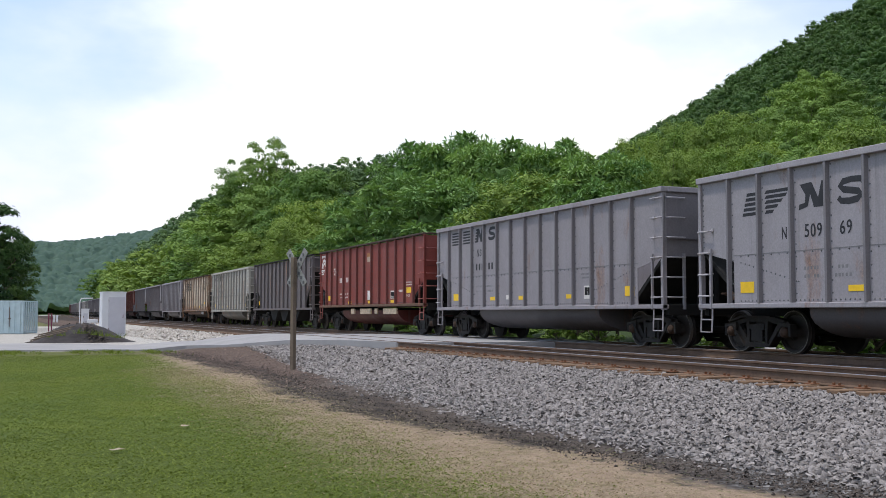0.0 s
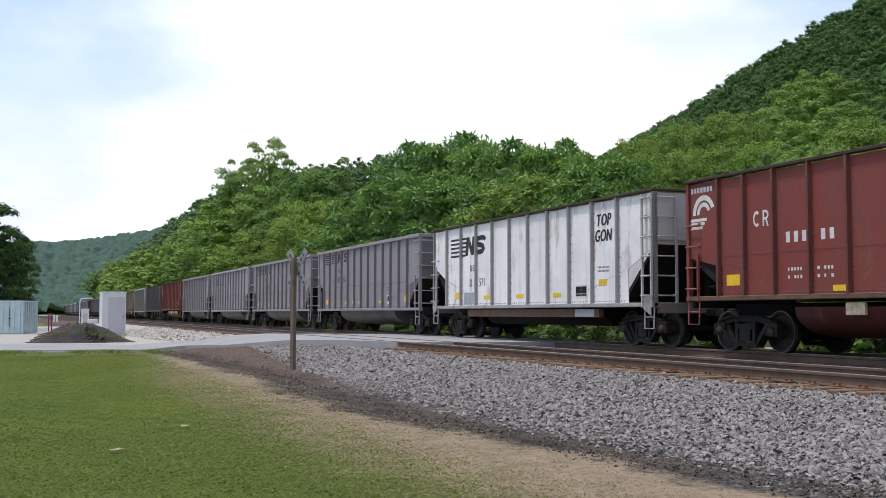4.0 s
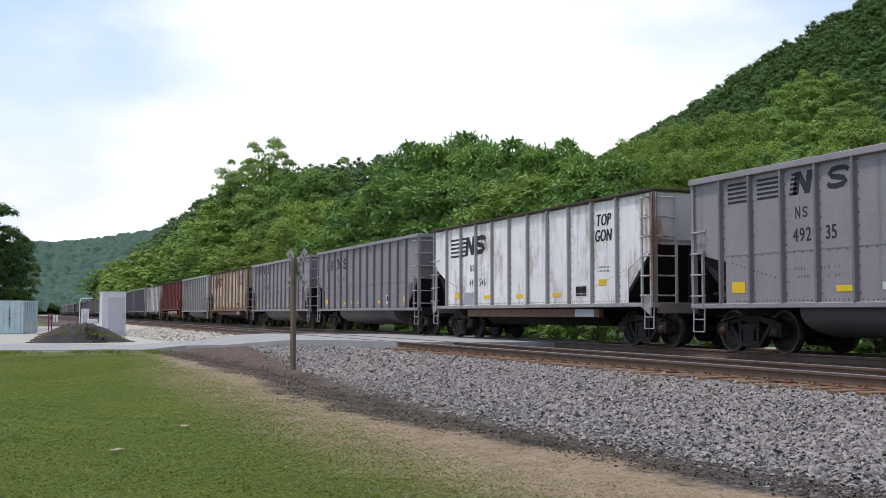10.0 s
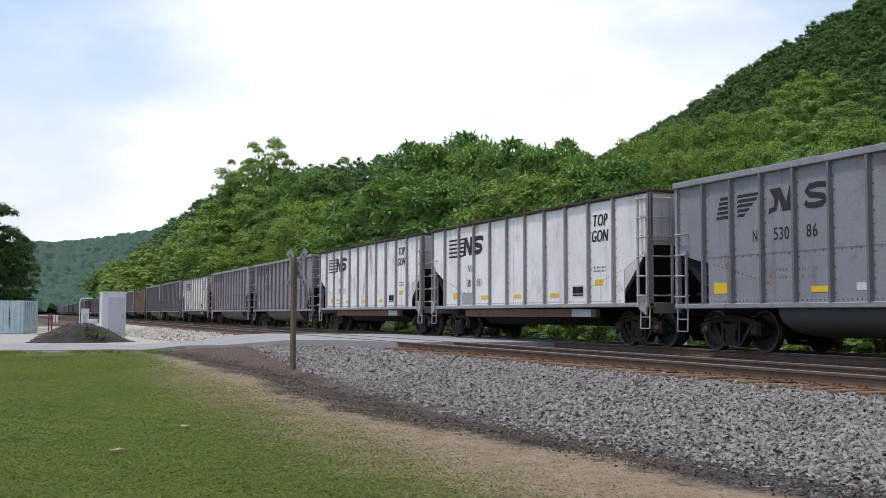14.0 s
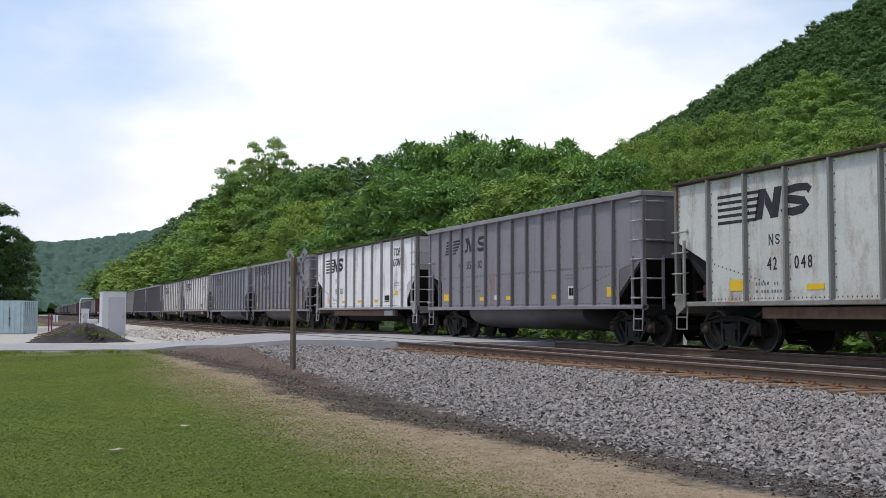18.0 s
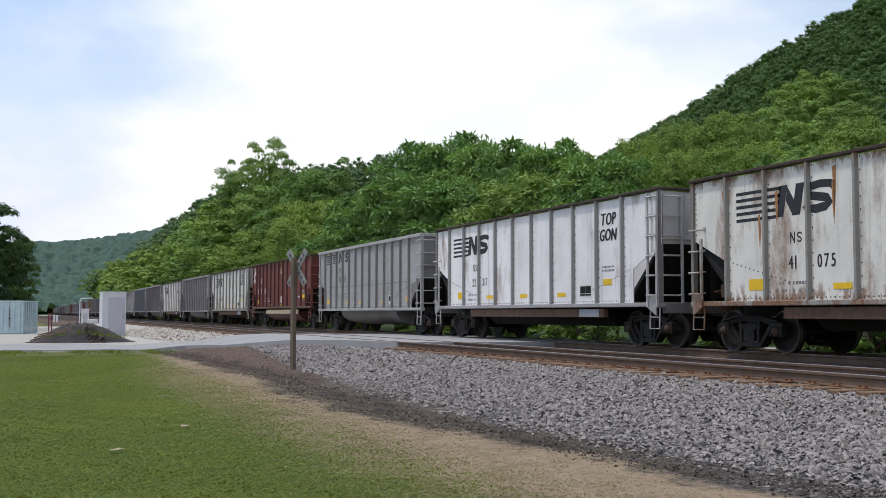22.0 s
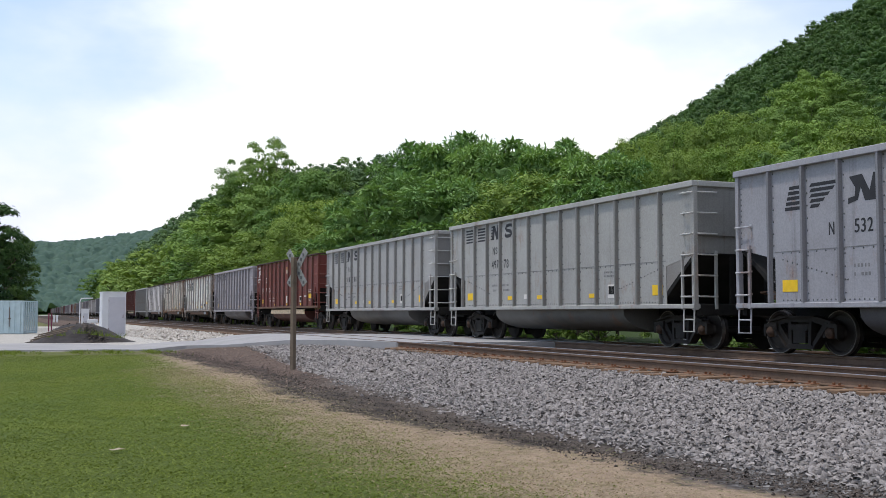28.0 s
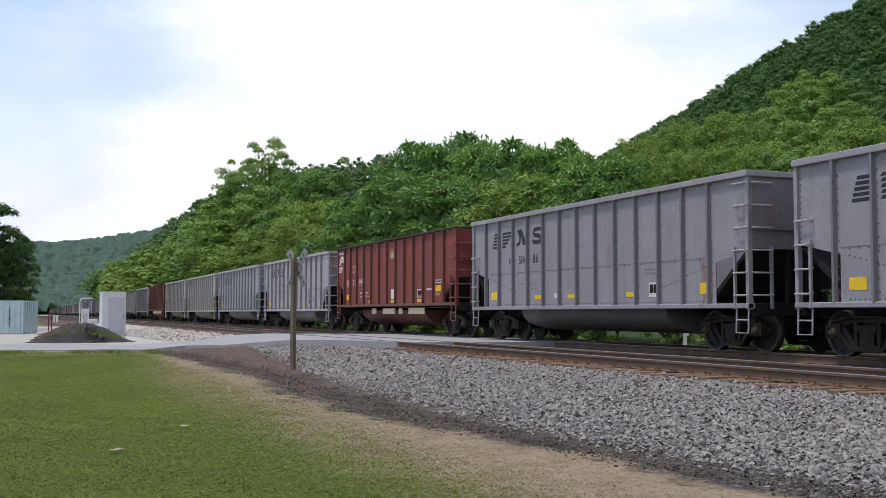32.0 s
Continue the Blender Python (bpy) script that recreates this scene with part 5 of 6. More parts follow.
    wheel = Mb().tube([(0.55 + 0.27 * math.cos(q), -HALF - 0.16, 2.35 + 0.27 * math.sin(q)) for q in [2 * math.pi * j / 18 for j in range(19)]], 0.02, 6)
    for j in range(3):
        q = 2 * math.pi * j / 3
        wheel.tube([(0.55, -HALF - 0.13, 2.35), (0.55 + 0.27 * math.cos(q), -HALF - 0.16, 2.35 + 0.27 * math.sin(q))], 0.014, 5)
    wheel.tube([(0.55, -HALF - 0.16, 2.35), (0.55, -HALF + 0.03, 2.35)], 0.05, 8)
    part("brake_wheel", wheel, TRUCK, car, "dark spoked hand brake wheel")
    part("brake_rod", Mb().tube([(0.55, -HALF - 0.03, 2.3), (0.55, -HALF - 0.03, 1.5), (0.4, -HALF + 0.1, 0.9)], 0.025, 6).box(0.42, 0.68, -HALF - 0.02, -HALF + 0.1, 2.1, 2.6), TRUCK, car)
    part("air_tank", Mb().tube([(-0.9, HALF - 0.75, low + 0.32), (0.9, HALF - 0.75, low + 0.32)], 0.2, 12), TRUCK, car, "dark air brake tank", True)
    part("brake_valve", Mb().box(-1.25, -1.0, HALF - 0.9, HALF - 0.62, low + 0.1, low + 0.42, 0.03).tube([(-1.15, HALF - 0.75, low + 0.3), (-1.2, HALF - 0.3, low + 0.25), (-0.6, HALF - 0.2, low + 0.15)], 0.022, 6), RUSTY, car)
    if kind == "flat":
        part("end_ladder_post", Mb().box(-1.02, -0.96, -HALF - 0.07, -HALF - 0.02, low, top - 0.15), PAINT, car)
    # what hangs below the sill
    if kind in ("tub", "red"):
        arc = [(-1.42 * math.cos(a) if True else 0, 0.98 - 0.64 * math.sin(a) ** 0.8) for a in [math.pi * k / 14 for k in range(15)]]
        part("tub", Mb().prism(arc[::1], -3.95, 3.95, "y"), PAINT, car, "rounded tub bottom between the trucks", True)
    elif kind == "flat":
        for sx in (-1, 1):
            part("skirt_plate", Mb().box(min(sx * 1.541, sx * 1.555), max(sx * 1.541, sx * 1.555), -4.35, -3.3, 0.76, 0.965), GREYPATCH, car, "pale grey plate on the skirt")
            part("skirt", Mb().box(min(sx * 1.40, sx * 1.54), max(sx * 1.40, sx * 1.54), -4.6, 4.3, 0.74, 0.98, 0.012), RUSTY, car, "rusty steel skirt plate")
        part("belly", Mb().prism([(-1.3, 0.98), (1.3, 0.98), (0.7, 0.5), (-0.7, 0.5)], -4.0, 4.0, "y"), DARK, car)
        part("corner_casting", Mb().prism([(-7.27, 0.80), (-6.92, 0.98), (-6.95, 1.2), (-7.05, 1.3), (-7.27, 1.26)], -1.66, -1.62, "x"), PAINT, car)
        part("corner_casting", Mb().prism([(7.27, 0.80), (6.92, 0.98), (6.95, 1.2), (7.05, 1.3), (7.27, 1.26)], -1.66, -1.62, "x"), PAINT, car)
    else:
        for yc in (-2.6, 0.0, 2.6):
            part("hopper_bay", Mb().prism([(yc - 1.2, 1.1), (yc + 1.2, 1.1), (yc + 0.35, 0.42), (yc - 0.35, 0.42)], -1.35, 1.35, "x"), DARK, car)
    if kind != "hopper":
        rv = Mb()
        def rivet(y, z):
            rv.add([(-w - 0.001, y - 0.024, z), (-w - 0.001, y, z + 0.024), (-w - 0.001, y + 0.024, z), (-w - 0.001, y, z - 0.024), (-w - 0.02, y, z)], [(0, 1, 4), (1, 2, 4), (2, 3, 4), (3, 0, 4)])
        for ry in ribs:
            y = ry - 0.085
            for j in range(11):
                z = low + 0.2 + 0.25 * j
                rivet(y, z)
        for j in range(96):
            y = -5.9 + 11.8 * j / 95
            if kind != "flat" and j % 2:
                rivet(y, 2.08)
            rivet(y, low + 0.07)
        for s in (-1, 1):
            for j in range(14):
                rivet(s * (5.9 - 0.14 * j), 1.95 - 0.035 * j)
            for j in range(12):
                rivet(s * (HALF - 0.14), na + 0.1 + 0.12 * j)
        part("rivets", rv, FADED, car)["kind"] = "stuff"
        if kind != "flat":
            part("seam", Mb().box(-w - 0.006, -w - 0.001, -6.15, 6.15, 2.105, 2.12), STENCIL if kind == "tub" else PAINT, car)
    for s in (-1, 1):
        truck(car, s * 6.0)
    return car


def far_wagon(kind):
    """A car of the distant head of the train, with its small pieces joined."""
    car = thing("coal_gondola", "grey steel coal gondola far along the train", "freight car", "cars of the coal train")
    half, low, w, top = HALVES[kind], 1.1, 1.555, 3.94
    poly = side_poly(low, 1.25, 2.3, 1.95, top - 0.1, half)
    for sx in (-1, 1):
        part("side_sheet", Mb().prism(poly, sx * w, sx * (w - 0.02), "x"), PAINT, car)
        ribs = Mb()
        for k in range(13):
            y = 6.18 - 1.03 * k
            ribs.box(min(sx * w, sx * (w + 0.09)), max(sx * w, sx * (w + 0.09)), y - 0.04, y + 0.04, low, top - 0.1)
        part("ribs", ribs, PAINT, car)
    for s in (-1, 1):
        part("end_wall", Mb().box(-w, w, min(s * (half - 0.05), s * half), max(s * (half - 0.05), s * half), 2.1, top - 0.1), PAINT, car)
        tr_ = Mb()
        for y in (s * 6.0 - 0.89, s * 6.0 + 0.89):
            tr_.lathe_x([(-0.83, 0.3), (-0.83, 0.457), (-0.7, 0.47), (0.7, 0.47), (0.83, 0.457), (0.83, 0.3)], y, 0.457, 16)
        tr_.box(-1.05, -0.93, s * 6.0 - 1.1, s * 6.0 + 1.1, 0.45, 0.75).box(0.93, 1.05, s * 6.0 - 1.1, s * 6.0 + 1.1, 0.45, 0.75)
        part("truck", tr_, TRUCK, car)
    chord = Mb()
    for sx in (-1, 1):
        chord.box(min(sx * 1.49, sx * 1.7), max(sx * 1.49, sx * 1.7), -half, half, top - 0.12, top)
        chord.box(-1.49, 1.49, min(sx * (half - 0.1), sx * half), max(sx * (half - 0.1), sx * half), top - 0.12, top - 0.004)
    part("top_chord", chord, PAINT, car)
    part("underframe", Mb().box(-1.5, 1.5, -half, half, 0.95, low).box(-0.3, 0.3, -half - 0.75, half + 0.75, 0.78, 1.0), DARK, car)
    part("tub", Mb().prism([(-1.4, 1.0), (-1.2, 0.55), (-0.6, 0.36), (0.6, 0.36), (1.2, 0.55), (1.4, 1.0)], -3.95, 3.95, "y"), PAINT, car)
    return car


# lettering ----------------------------------------------------------------
def glyphs(chars):
    """Flat outlines of single characters of the built-in font, one unit high."""
    got = {}
    for ch in chars:
        cu = bpy.data.curves.new("glyph", "FONT")
        cu.body = ch
        ob = new("glyph", cu)
        bpy.context.view_layer.update()
        me = bpy.data.meshes.new_from_object(ob.evaluated_get(bpy.context.evaluated_depsgraph_get()))
        vs = np.array([v.co[:2] for v in me.vertices])
        lo, hi = vs.min(0), vs.max(0)
        got[ch] = ((vs - lo) / (hi[1] - lo[1]), [tuple(p.vertices) for p in me.polygons], (hi[0] - lo[0]) / (hi[1] - lo[1]))
        bpy.data.objects.remove(ob)
        bpy.data.curves.remove(cu)
        bpy.data.meshes.remove(me)
    return got


GLYPH = glyphs("0123456789TOPGNX-")
INK_X = -1.5585


def write(mb, text, back, z, h, gap=0.2, squeeze=0.8, slant=0.0, HALF=7.28, ink=None, bold=0.03):
    """Letters, struck twice for weight, on the near side, reading away from the leading end; back is metres behind that end."""
    u = back
    for ch in text:
        if ch == "1":
            u += 0.04 * h
        vs, fs, wd = GLYPH[ch]
        if ch == "-":
            mb.add([(ink or INK_X, HALF - u - a, z + b * h) for a, b in ((0, 0.4), (0.35 * h, 0.4), (0.35 * h, 0.58), (0, 0.58))], [(0, 1, 2, 3)])
            u += 0.55 * h
            continue
        for q in range(3):
            lift = 0.0011 * q
            mb.add([((ink or INK_X) - lift, HALF - (u + (vx * squeeze + slant * vy + bold * q) * h), z + (vy + 0.3 * bold * (q - 1)) * h) for vx, vy in vs], fs)
        u += (wd * squeeze + gap) * h
    return mb


def ink_poly(mb, pts, HALF=7.28):
    """A flat painted shape from (metres behind the leading end, height) corners."""
    mb.add([(INK_X, HALF - u, z) for u, z in pts], [tuple(range(len(pts)))])
    return mb


def bar(mb, u0, u1, z0, z1, s=0.0):
    return ink_poly(mb, [(u0, z0), (u1, z0), (u1 + s, z1), (u0 + s, z1)])


def s_block(m, u, z, w, h, lean, heavy=0.24):
    """A heavy two-bend block shape out of bars."""
    t = h * heavy
    def at(a, b):
        return (u + a * w + lean * b, z + b * h)
    strips = [[(1.0, 0.80), (0.86, 0.96), (0.5, 1.0), (0.16, 0.94), (0.04, 0.74), (0.2, 0.56), (0.55, 0.47), (0.8, 0.4), (0.93, 0.24), (0.78, 0.06), (0.45, 0.0), (0.12, 0.05), (0.0, 0.22)]]
    pts = [Vector((*at(a, b * 0.76 + 0.12), 0)) for a, b in strips[0]]
    left, right = [], []
    for i, p in enumerate(pts):
        d = (pts[min(i + 1, len(pts) - 1)] - pts[max(0, i - 1)]).normalized()
        nn = Vector((-d.y, d.x, 0)) * t * (0.5 if 2 < i < 11 else 0.45)
        left.append(p + nn)
        right.append(p - nn)
    for i in range(len(pts) - 1):
        ink_poly(m, [(q.x, q.y) for q in (left[i], left[i + 1], right[i + 1], right[i])])


def n_block(m, u, z, w, h, lean, t=0.32):
    """A heavy slanted zigzag block shape."""
    def q(a, b):
        return (u + a * w + lean * b, z + b * h)
    ink_poly(m, [q(0, 0), q(t, 0), q(t, 1), q(0, 1)])
    ink_poly(m, [q(t, 0.95), q(t + 0.02, 0.9 - 1.25 * t), q(0.98 - t, 0.05), q(0.98 - t, 0.1 + 1.25 * t)])
    ink_poly(m, [q(0.98 - t, 0), q(0.98, 0), q(0.98, 1), q(0.98 - t, 1)])


def logo_meshes(kind):
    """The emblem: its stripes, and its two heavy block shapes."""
    stripes, one, two = Mb(), Mb(), Mb()
    if kind == "A":
        for k in range(5):
            z = 2.94 + 0.105 * k
            bar(stripes, 1.54 + 0.035 * k, 2.13, z, z + 0.07, 0.015)
            bar(stripes, 2.27, 2.52 + 0.135 * k, z, z + 0.07, 0.06)
        ink_poly(one, [(3.36, 3.44), (3.70, 3.46), (3.88, 3.14), (3.98, 3.46), (4.14, 3.46), (4.16, 2.95), (3.76, 2.95), (3.66, 3.22), (3.58, 2.98), (3.32, 2.92), (3.34, 3.04), (3.50, 3.06), (3.52, 3.22)])
        s_block(two, 4.42, 2.92, 0.64, 0.54, 0.06)
    elif kind == "B":
        for k in range(5):
            z = 3.25 + 0.098 * k
            bar(stripes, 1.32, 2.00, z, z + 0.055)
            bar(stripes, 2.31, 3.02, z, z + 0.055)
            bar(stripes, 3.33 + 0.02 * k, 3.56, z, z + 0.055)
        n_block(one, 3.43, 3.25, 0.52, 0.46, 0.1)
        s_block(two, 4.42, 3.25, 0.52, 0.46, 0.08)
    else:
        for k in range(5):
            z = 2.82 + 0.145 * k
            bar(stripes, 1.62, 2.96 + 0.03 * k, z, z + 0.07)
        n_block(one, 2.90, 2.84, 0.76, 0.64, 0.14)
        s_block(two, 3.74, 2.84, 0.78, 0.64, 0.13, 0.27)
    ink = BLACK
    return stripes.mesh("emblem_stripes", ink), one.mesh("emblem_block", ink), two.mesh("emblem_block", ink)


LOGO = {k: logo_meshes(k) for k in "ABW"}


def patches(car, kind, seed):
    """Yellow reflector plates, stencil panels and the tag frame on the near side."""
    r, HALF = random.Random(seed), HALVES[kind]
    low = {"tub": 1.05, "flat": 1.10, "red": 1.22, "hopper": 1.12}[kind]
    def plate(name, u0, u1, z0, z1, mat, label=""):
        part(name, Mb().box(-1.563, -1.5575, HALF - u1, HALF - u0, z0, z1), mat, car, label)
    a = 2.02 if kind == "flat" else 1.44
    plate("reflector", a, a + 0.45, low + 0.24, low + 0.48, YELLOW, "yellow reflector plate")
    if kind == "tub":
        plate("reflector", 12.9, 13.34, low + 0.24, low + 0.5, YELLOW, "yellow reflector plate")
    for u in {"tub": (4.62, 6.66, 9.74), "red": (4.75, 7.75, 10.9), "flat": (4.5, 6.95, 9.4), "hopper": ()}[kind]:
        u += r.uniform(-0.05, 0.05)
        lift = 0.06 if kind == "red" else 0.22
        plate("reflector", u, u + 0.5, low + lift, low + lift + 0.12, YELLOW, "yellow reflector strip")
    if kind != "hopper":
        u0, u1, z0, z1 = {"tub": (10.78, 11.2, low + 0.2, low + 0.56), "red": (10.85, 11.42, low + 0.24, low + 0.56), "flat": (10.72, 11.36, low + 0.2, low + 0.54)}[kind]
        plate("tag_frame", u0, u1, z0, z1, WHITE, "white tag frame")
        for q in (0, 1):
            a0, a1 = u0 + 0.045 + q * (u1 - u0 - 0.06) / 2, u0 + 0.015 + (q + 1) * (u1 - u0 - 0.03) / 2
            part("tag", Mb().box(-1.567, -1.5635, HALF - a1, HALF - a0, z0 + 0.1, z1 - 0.045), DARK, car, "black tag inside a white frame")
            if kind == "tub":
                continue
            part("tag", Mb().box(-1.567, -1.5635, HALF - a1, HALF - a0, z0 + 0.035, z0 + 0.08), DARK, car)
    m = Mb()
    ink = WHITE if kind == "red" else STENCIL
    us = ((3.45, 3.9), (4.3, 4.78)) if kind != "flat" else ((2.9, 3.35), (3.4, 3.85))
    for u0, u1 in us:
        for z in (1.72, 1.56) if kind != "flat" else (1.44, 1.28):
            for k in range(5):
                a = u0 + (u1 - u0) * k / 5
                if r.random() < 0.85:
                    bar(m, a, a + (u1 - u0) * r.uniform(0.08, 0.15), z, z + 0.065)
    if kind != "hopper":
        for z in (2.06, 1.96):
            for k in range(9):
                a = (11.95 if kind == "flat" else 12.75 if kind == "red" else 10.6) + 0.07 * k
                bar(m, a, a + r.uniform(0.03, 0.055), z - (0.15 if kind == "tub" else 0.0), z + 0.05 - (0.15 if kind == "tub" else 0.0))
    part("stencil_bars", m, ink, car, "small unreadable stencil lines").location = (0, HALF - 7.28, 0)
    if kind == "red":
        band = [(3.5 + 1.32 * j, 4.8 + 1.32 * j) for j in range(6)] if seed in (19, 25) else ((4.95, 5.45), (6.4, 7.9), (8.45, 8.8), (9.6, 11.3))
        for u0, u1 in band:
            part("worn_patch", Mb().box(-1.47, -1.41, HALF - u1, HALF - u0, 0.82, 1.06, 0.01), WORN, car, "cream paint worn to rust along the tub's edge")
        plate("notice_panel", 7.66, 8.32, 3.12, 3.34, FADEDCREAM, "faded cream notice panel")
        plate("notice_panel", 7.66, 8.32, 3.344, 3.5, ORANGE, "rust-stained notice panel")
        plate("notice_panel", 7.74, 8.22, 1.44, 1.84, WHITE, "white notice panel")
        plate("consolidated_panel", 12.78, 13.3, 1.66, 1.88, YELLOW, "yellow square panel")
        g = Mb()
        write(g, "G-52X", 12.76, 1.51, 0.11, 0.16, 0.9)
        part("class_mark", g, WHITE, car, "small white marking G-52X").location = (0, HALF - 7.28, 0)
        for k in range(4):
            plate("stencil_spot", 11.85 + 0.16 * k, 11.95 + 0.16 * k, 1.72, 1.8, WHITE)
    if kind == "flat":
        if seed in (3, 9, 13, 23):
            plate("overpaint", 2.78, 3.72, 1.16, 1.56, GREYPATCH, "grey overpainted rectangle")
        plate("consolidated_panel", 12.0, 12.42, 1.6, 1.76, YELLOW)
        if seed == 22:
            pts = [(10.2 + 0.24 * math.cos(q) * (1 + 0.2 * math.sin(3 * q)), 1.68 + 0.56 * math.sin(q) * (1 + 0.12 * math.cos(5 * q))) for q in [2 * math.pi * j / 22 for j in range(22)]]
            part("rust_patch", Mb().prism([(HALF - u, z) for u, z in pts], -1.562, -1.557, "x"), RUSTY, car, "large oval patch of brown rust")
        if seed == 23:
            pts = [(9.0, 1.14), (10.25, 1.14), (10.25, 1.36), (10.1, 1.55), (9.75, 1.66), (9.4, 1.64), (9.12, 1.5), (9.0, 1.3)]
            part("overpaint", Mb().prism([(HALF - u, z) for u, z in pts], -1.5605, -1.557, "x"), GREYPATCH, car, "dark grey arched overpainted patch")
        if seed in (6, 22, 23):
            rr = random.Random(seed)
            for j in range({6: 22, 22: 12, 23: 6}[seed]):
                u, z = rr.uniform(0.5, 13.6), rr.uniform(3.3, 3.8) if j % 3 else rr.uniform(1.6, 3.2)
                ln = rr.uniform(0.3, 0.9)
                pts = [(u - 0.02, z), (u + rr.uniform(0.03, 0.12), z + 0.05), (u + 0.07, z - ln * 0.5), (u + 0.03, z - ln), (u, z - ln * 0.6)]
                part("rust_run", Mb().prism([(HALF - a2, b2) for a2, b2 in pts], -1.5605, -1.557, "x"), ORANGE, car)
    if kind == "tub":
        plate("label_plate", 5.8, 6.05, low + 0.24, low + 0.38, WHITE)


def mark(car, ink, u, z, h, n=2, dy=0.0):
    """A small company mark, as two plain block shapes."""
    for k in range(2):
        m = Mb()
        if ink is WHITE:
            ring = [radians(50 + 26 * j) for j in range(11)] if not k else [radians(-90 + 22.5 * j) for j in range(9)]
            if k:
                bar(m, u + 0.88 * h, u + 1.02 * h, z, z + h)
                bar(m, u + 1.02 * h, u + 1.18 * h, z + 0.84 * h, z + h)
                bar(m, u + 1.02 * h, u + 1.18 * h, z + 0.4 * h, z + 0.55 * h)
                ink_poly(m, [(u + 1.14 * h, z + 0.42 * h), (u + 1.28 * h, z), (u + 1.44 * h, z), (u + 1.28 * h, z + 0.42 * h)])
                for q0, q1 in zip(ring, ring[1:]):
                    ink_poly(m, [(u + 1.16 * h + rr * 0.28 * h * math.cos(q), z + 0.7 * h + rr * 0.3 * h * math.sin(q)) for q, rr in ((q0, 0.5), (q1, 0.5), (q1, 1.0), (q0, 1.0))])
            for q0, q1 in zip(ring, ring[1:]) if not k else ():
                ink_poly(m, [(u + 0.3 * h + 0.85 * h * k + rr * 0.34 * h * math.cos(q), z + 0.5 * h + rr * 0.5 * h * math.sin(q)) for q, rr in ((q0, 0.62), (q1, 0.62), (q1, 1.0), (q0, 1.0))])
        elif k:
            s_block(m, u + 0.9 * h, z, 0.52 * h, h, 0.0, 0.15)
        else:
            n_block(m, u, z, 0.62 * h, h, 0.0, 0.2)
        part("mark", m, ink, car).location = (0, dy, 0)


def letter(car, kind, style, number):
    if style in ("A", "B", "W"):
        for name, me in zip(("emblem_stripes", "emblem_block", "emblem_block"), LOGO[style]):
            ob = part(name, me, BLACK, car, "dark painted emblem")
            ob.location = (0, HALVES[kind] - 7.28, 0)
            if name == "emblem_stripes":
                ob["kind"] = "stuff"
    ink, shift = WHITE if style == "C" else BLACK, (0, HALVES[kind] - 7.28, 0)
    def digits(text, back, z, h, gap=0.2, squeeze=0.8):
        u = back
        for ch in text:
            part("digit", write(Mb(), ch, u, z, h, gap, squeeze), ink, car, "stencilled digit of the car number").location = shift
            u += (GLYPH[ch][2] * squeeze + gap + (0.04 if ch == "1" else 0.0)) * h
    if style == "A":
        mark(car, BLACK, 2.80, 2.37, 0.25, 2, HALVES[kind] - 7.28)
        if number:
            digits(number[:3], 3.48, 2.37, 0.26)
            digits(number[3:], 4.46, 2.37, 0.26)
    elif style == "B":
        mark(car, BLACK, 3.50, 2.76, 0.25, 2, HALVES[kind] - 7.28)
        if number:
            digits(number[:3], 3.42, 2.30, 0.27)
            digits(number[3:], 4.36, 2.30, 0.27)
    elif style == "W":
        mark(car, BLACK, 3.34, 2.27, 0.24, 2, HALVES[kind] - 7.28)
        if number:
            digits(number[:2], 3.28, 1.76, 0.26, 0.22, 0.72)
            digits(number[2:], 4.12, 1.76, 0.26, 0.28, 0.72)
        w = Mb()
        for dx, lift in ((0.0, 0.0), (0.014, 0.0012), (0.028, 0.0024)):
            write(w, "TOP", 11.87 + dx, 3.20, 0.31, 0.18, 0.8, 0.14, 7.28, INK_X - lift)
            write(w, "GON", 11.81 + dx, 2.78, 0.31, 0.18, 0.8, 0.14, 7.28, INK_X - lift)
        part("lettering", w, BLACK, car, "black slanted words TOP GON").location = (0, HALVES[kind] - 7.28, 0)
    elif style == "C":
        m = Mb()
        for r0, r1 in ((0.17, 0.27), (0.32, 0.44)):
            for k in range(9):
                a, b = radians(20 + 18 * k), radians(20 + 18 * (k + 1))
                ink_poly(m, [(0.62 + math.cos(q) * rr * 0.95, 3.12 + math.sin(q) * rr) for q, rr in ((a, r0), (b, r0), (b, r1), (a, r1))])
        for k, z in enumerate((2.96, 2.87, 2.78)):
            bar(m, 0.10, 0.72 - 0.08 * k, z, z + 0.07, 0.03)
        for k in range(7):
            bar(m, 0.14 + 0.12 * k, 0.23 + 0.12 * k, 3.62, 3.74)
        part("emblem", m, WHITE, car, "cream curved wheel emblem").location = (0, HALVES[kind] - 7.28, 0)
        mark(car, WHITE, 2.38, 2.69, 0.34, 2, HALVES[kind] - 7.28)
        if number:
            for k in range(3):
                digits(number[2 * k:2 * k + 2], (1.44, 2.37, 3.33)[k], 2.07, 0.31, 0.22, 1.12)
    if not number:
        for k in range(5):
            u = 3.4 + 0.24 * k + (0.3 if k > 2 else 0)
            part("digit_bar", bar(Mb(), u, u + 0.12, 2.3, 2.52), ink, car).location = shift


GREY = [(0.280, 0.254, 0.267), (0.256, 0.232, 0.245), (0.300, 0.278, 0.294), (0.350, 0.338, 0.325)]
BLUE = (0.27, 0.266, 0.288)
PALE, CREAM, TAN = (0.86, 0.815, 0.795), (0.78, 0.735, 0.66), (0.56, 0.465, 0.36)
BROWN, RED = (0.148, 0.034, 0.024), (0.215, 0.043, 0.032)
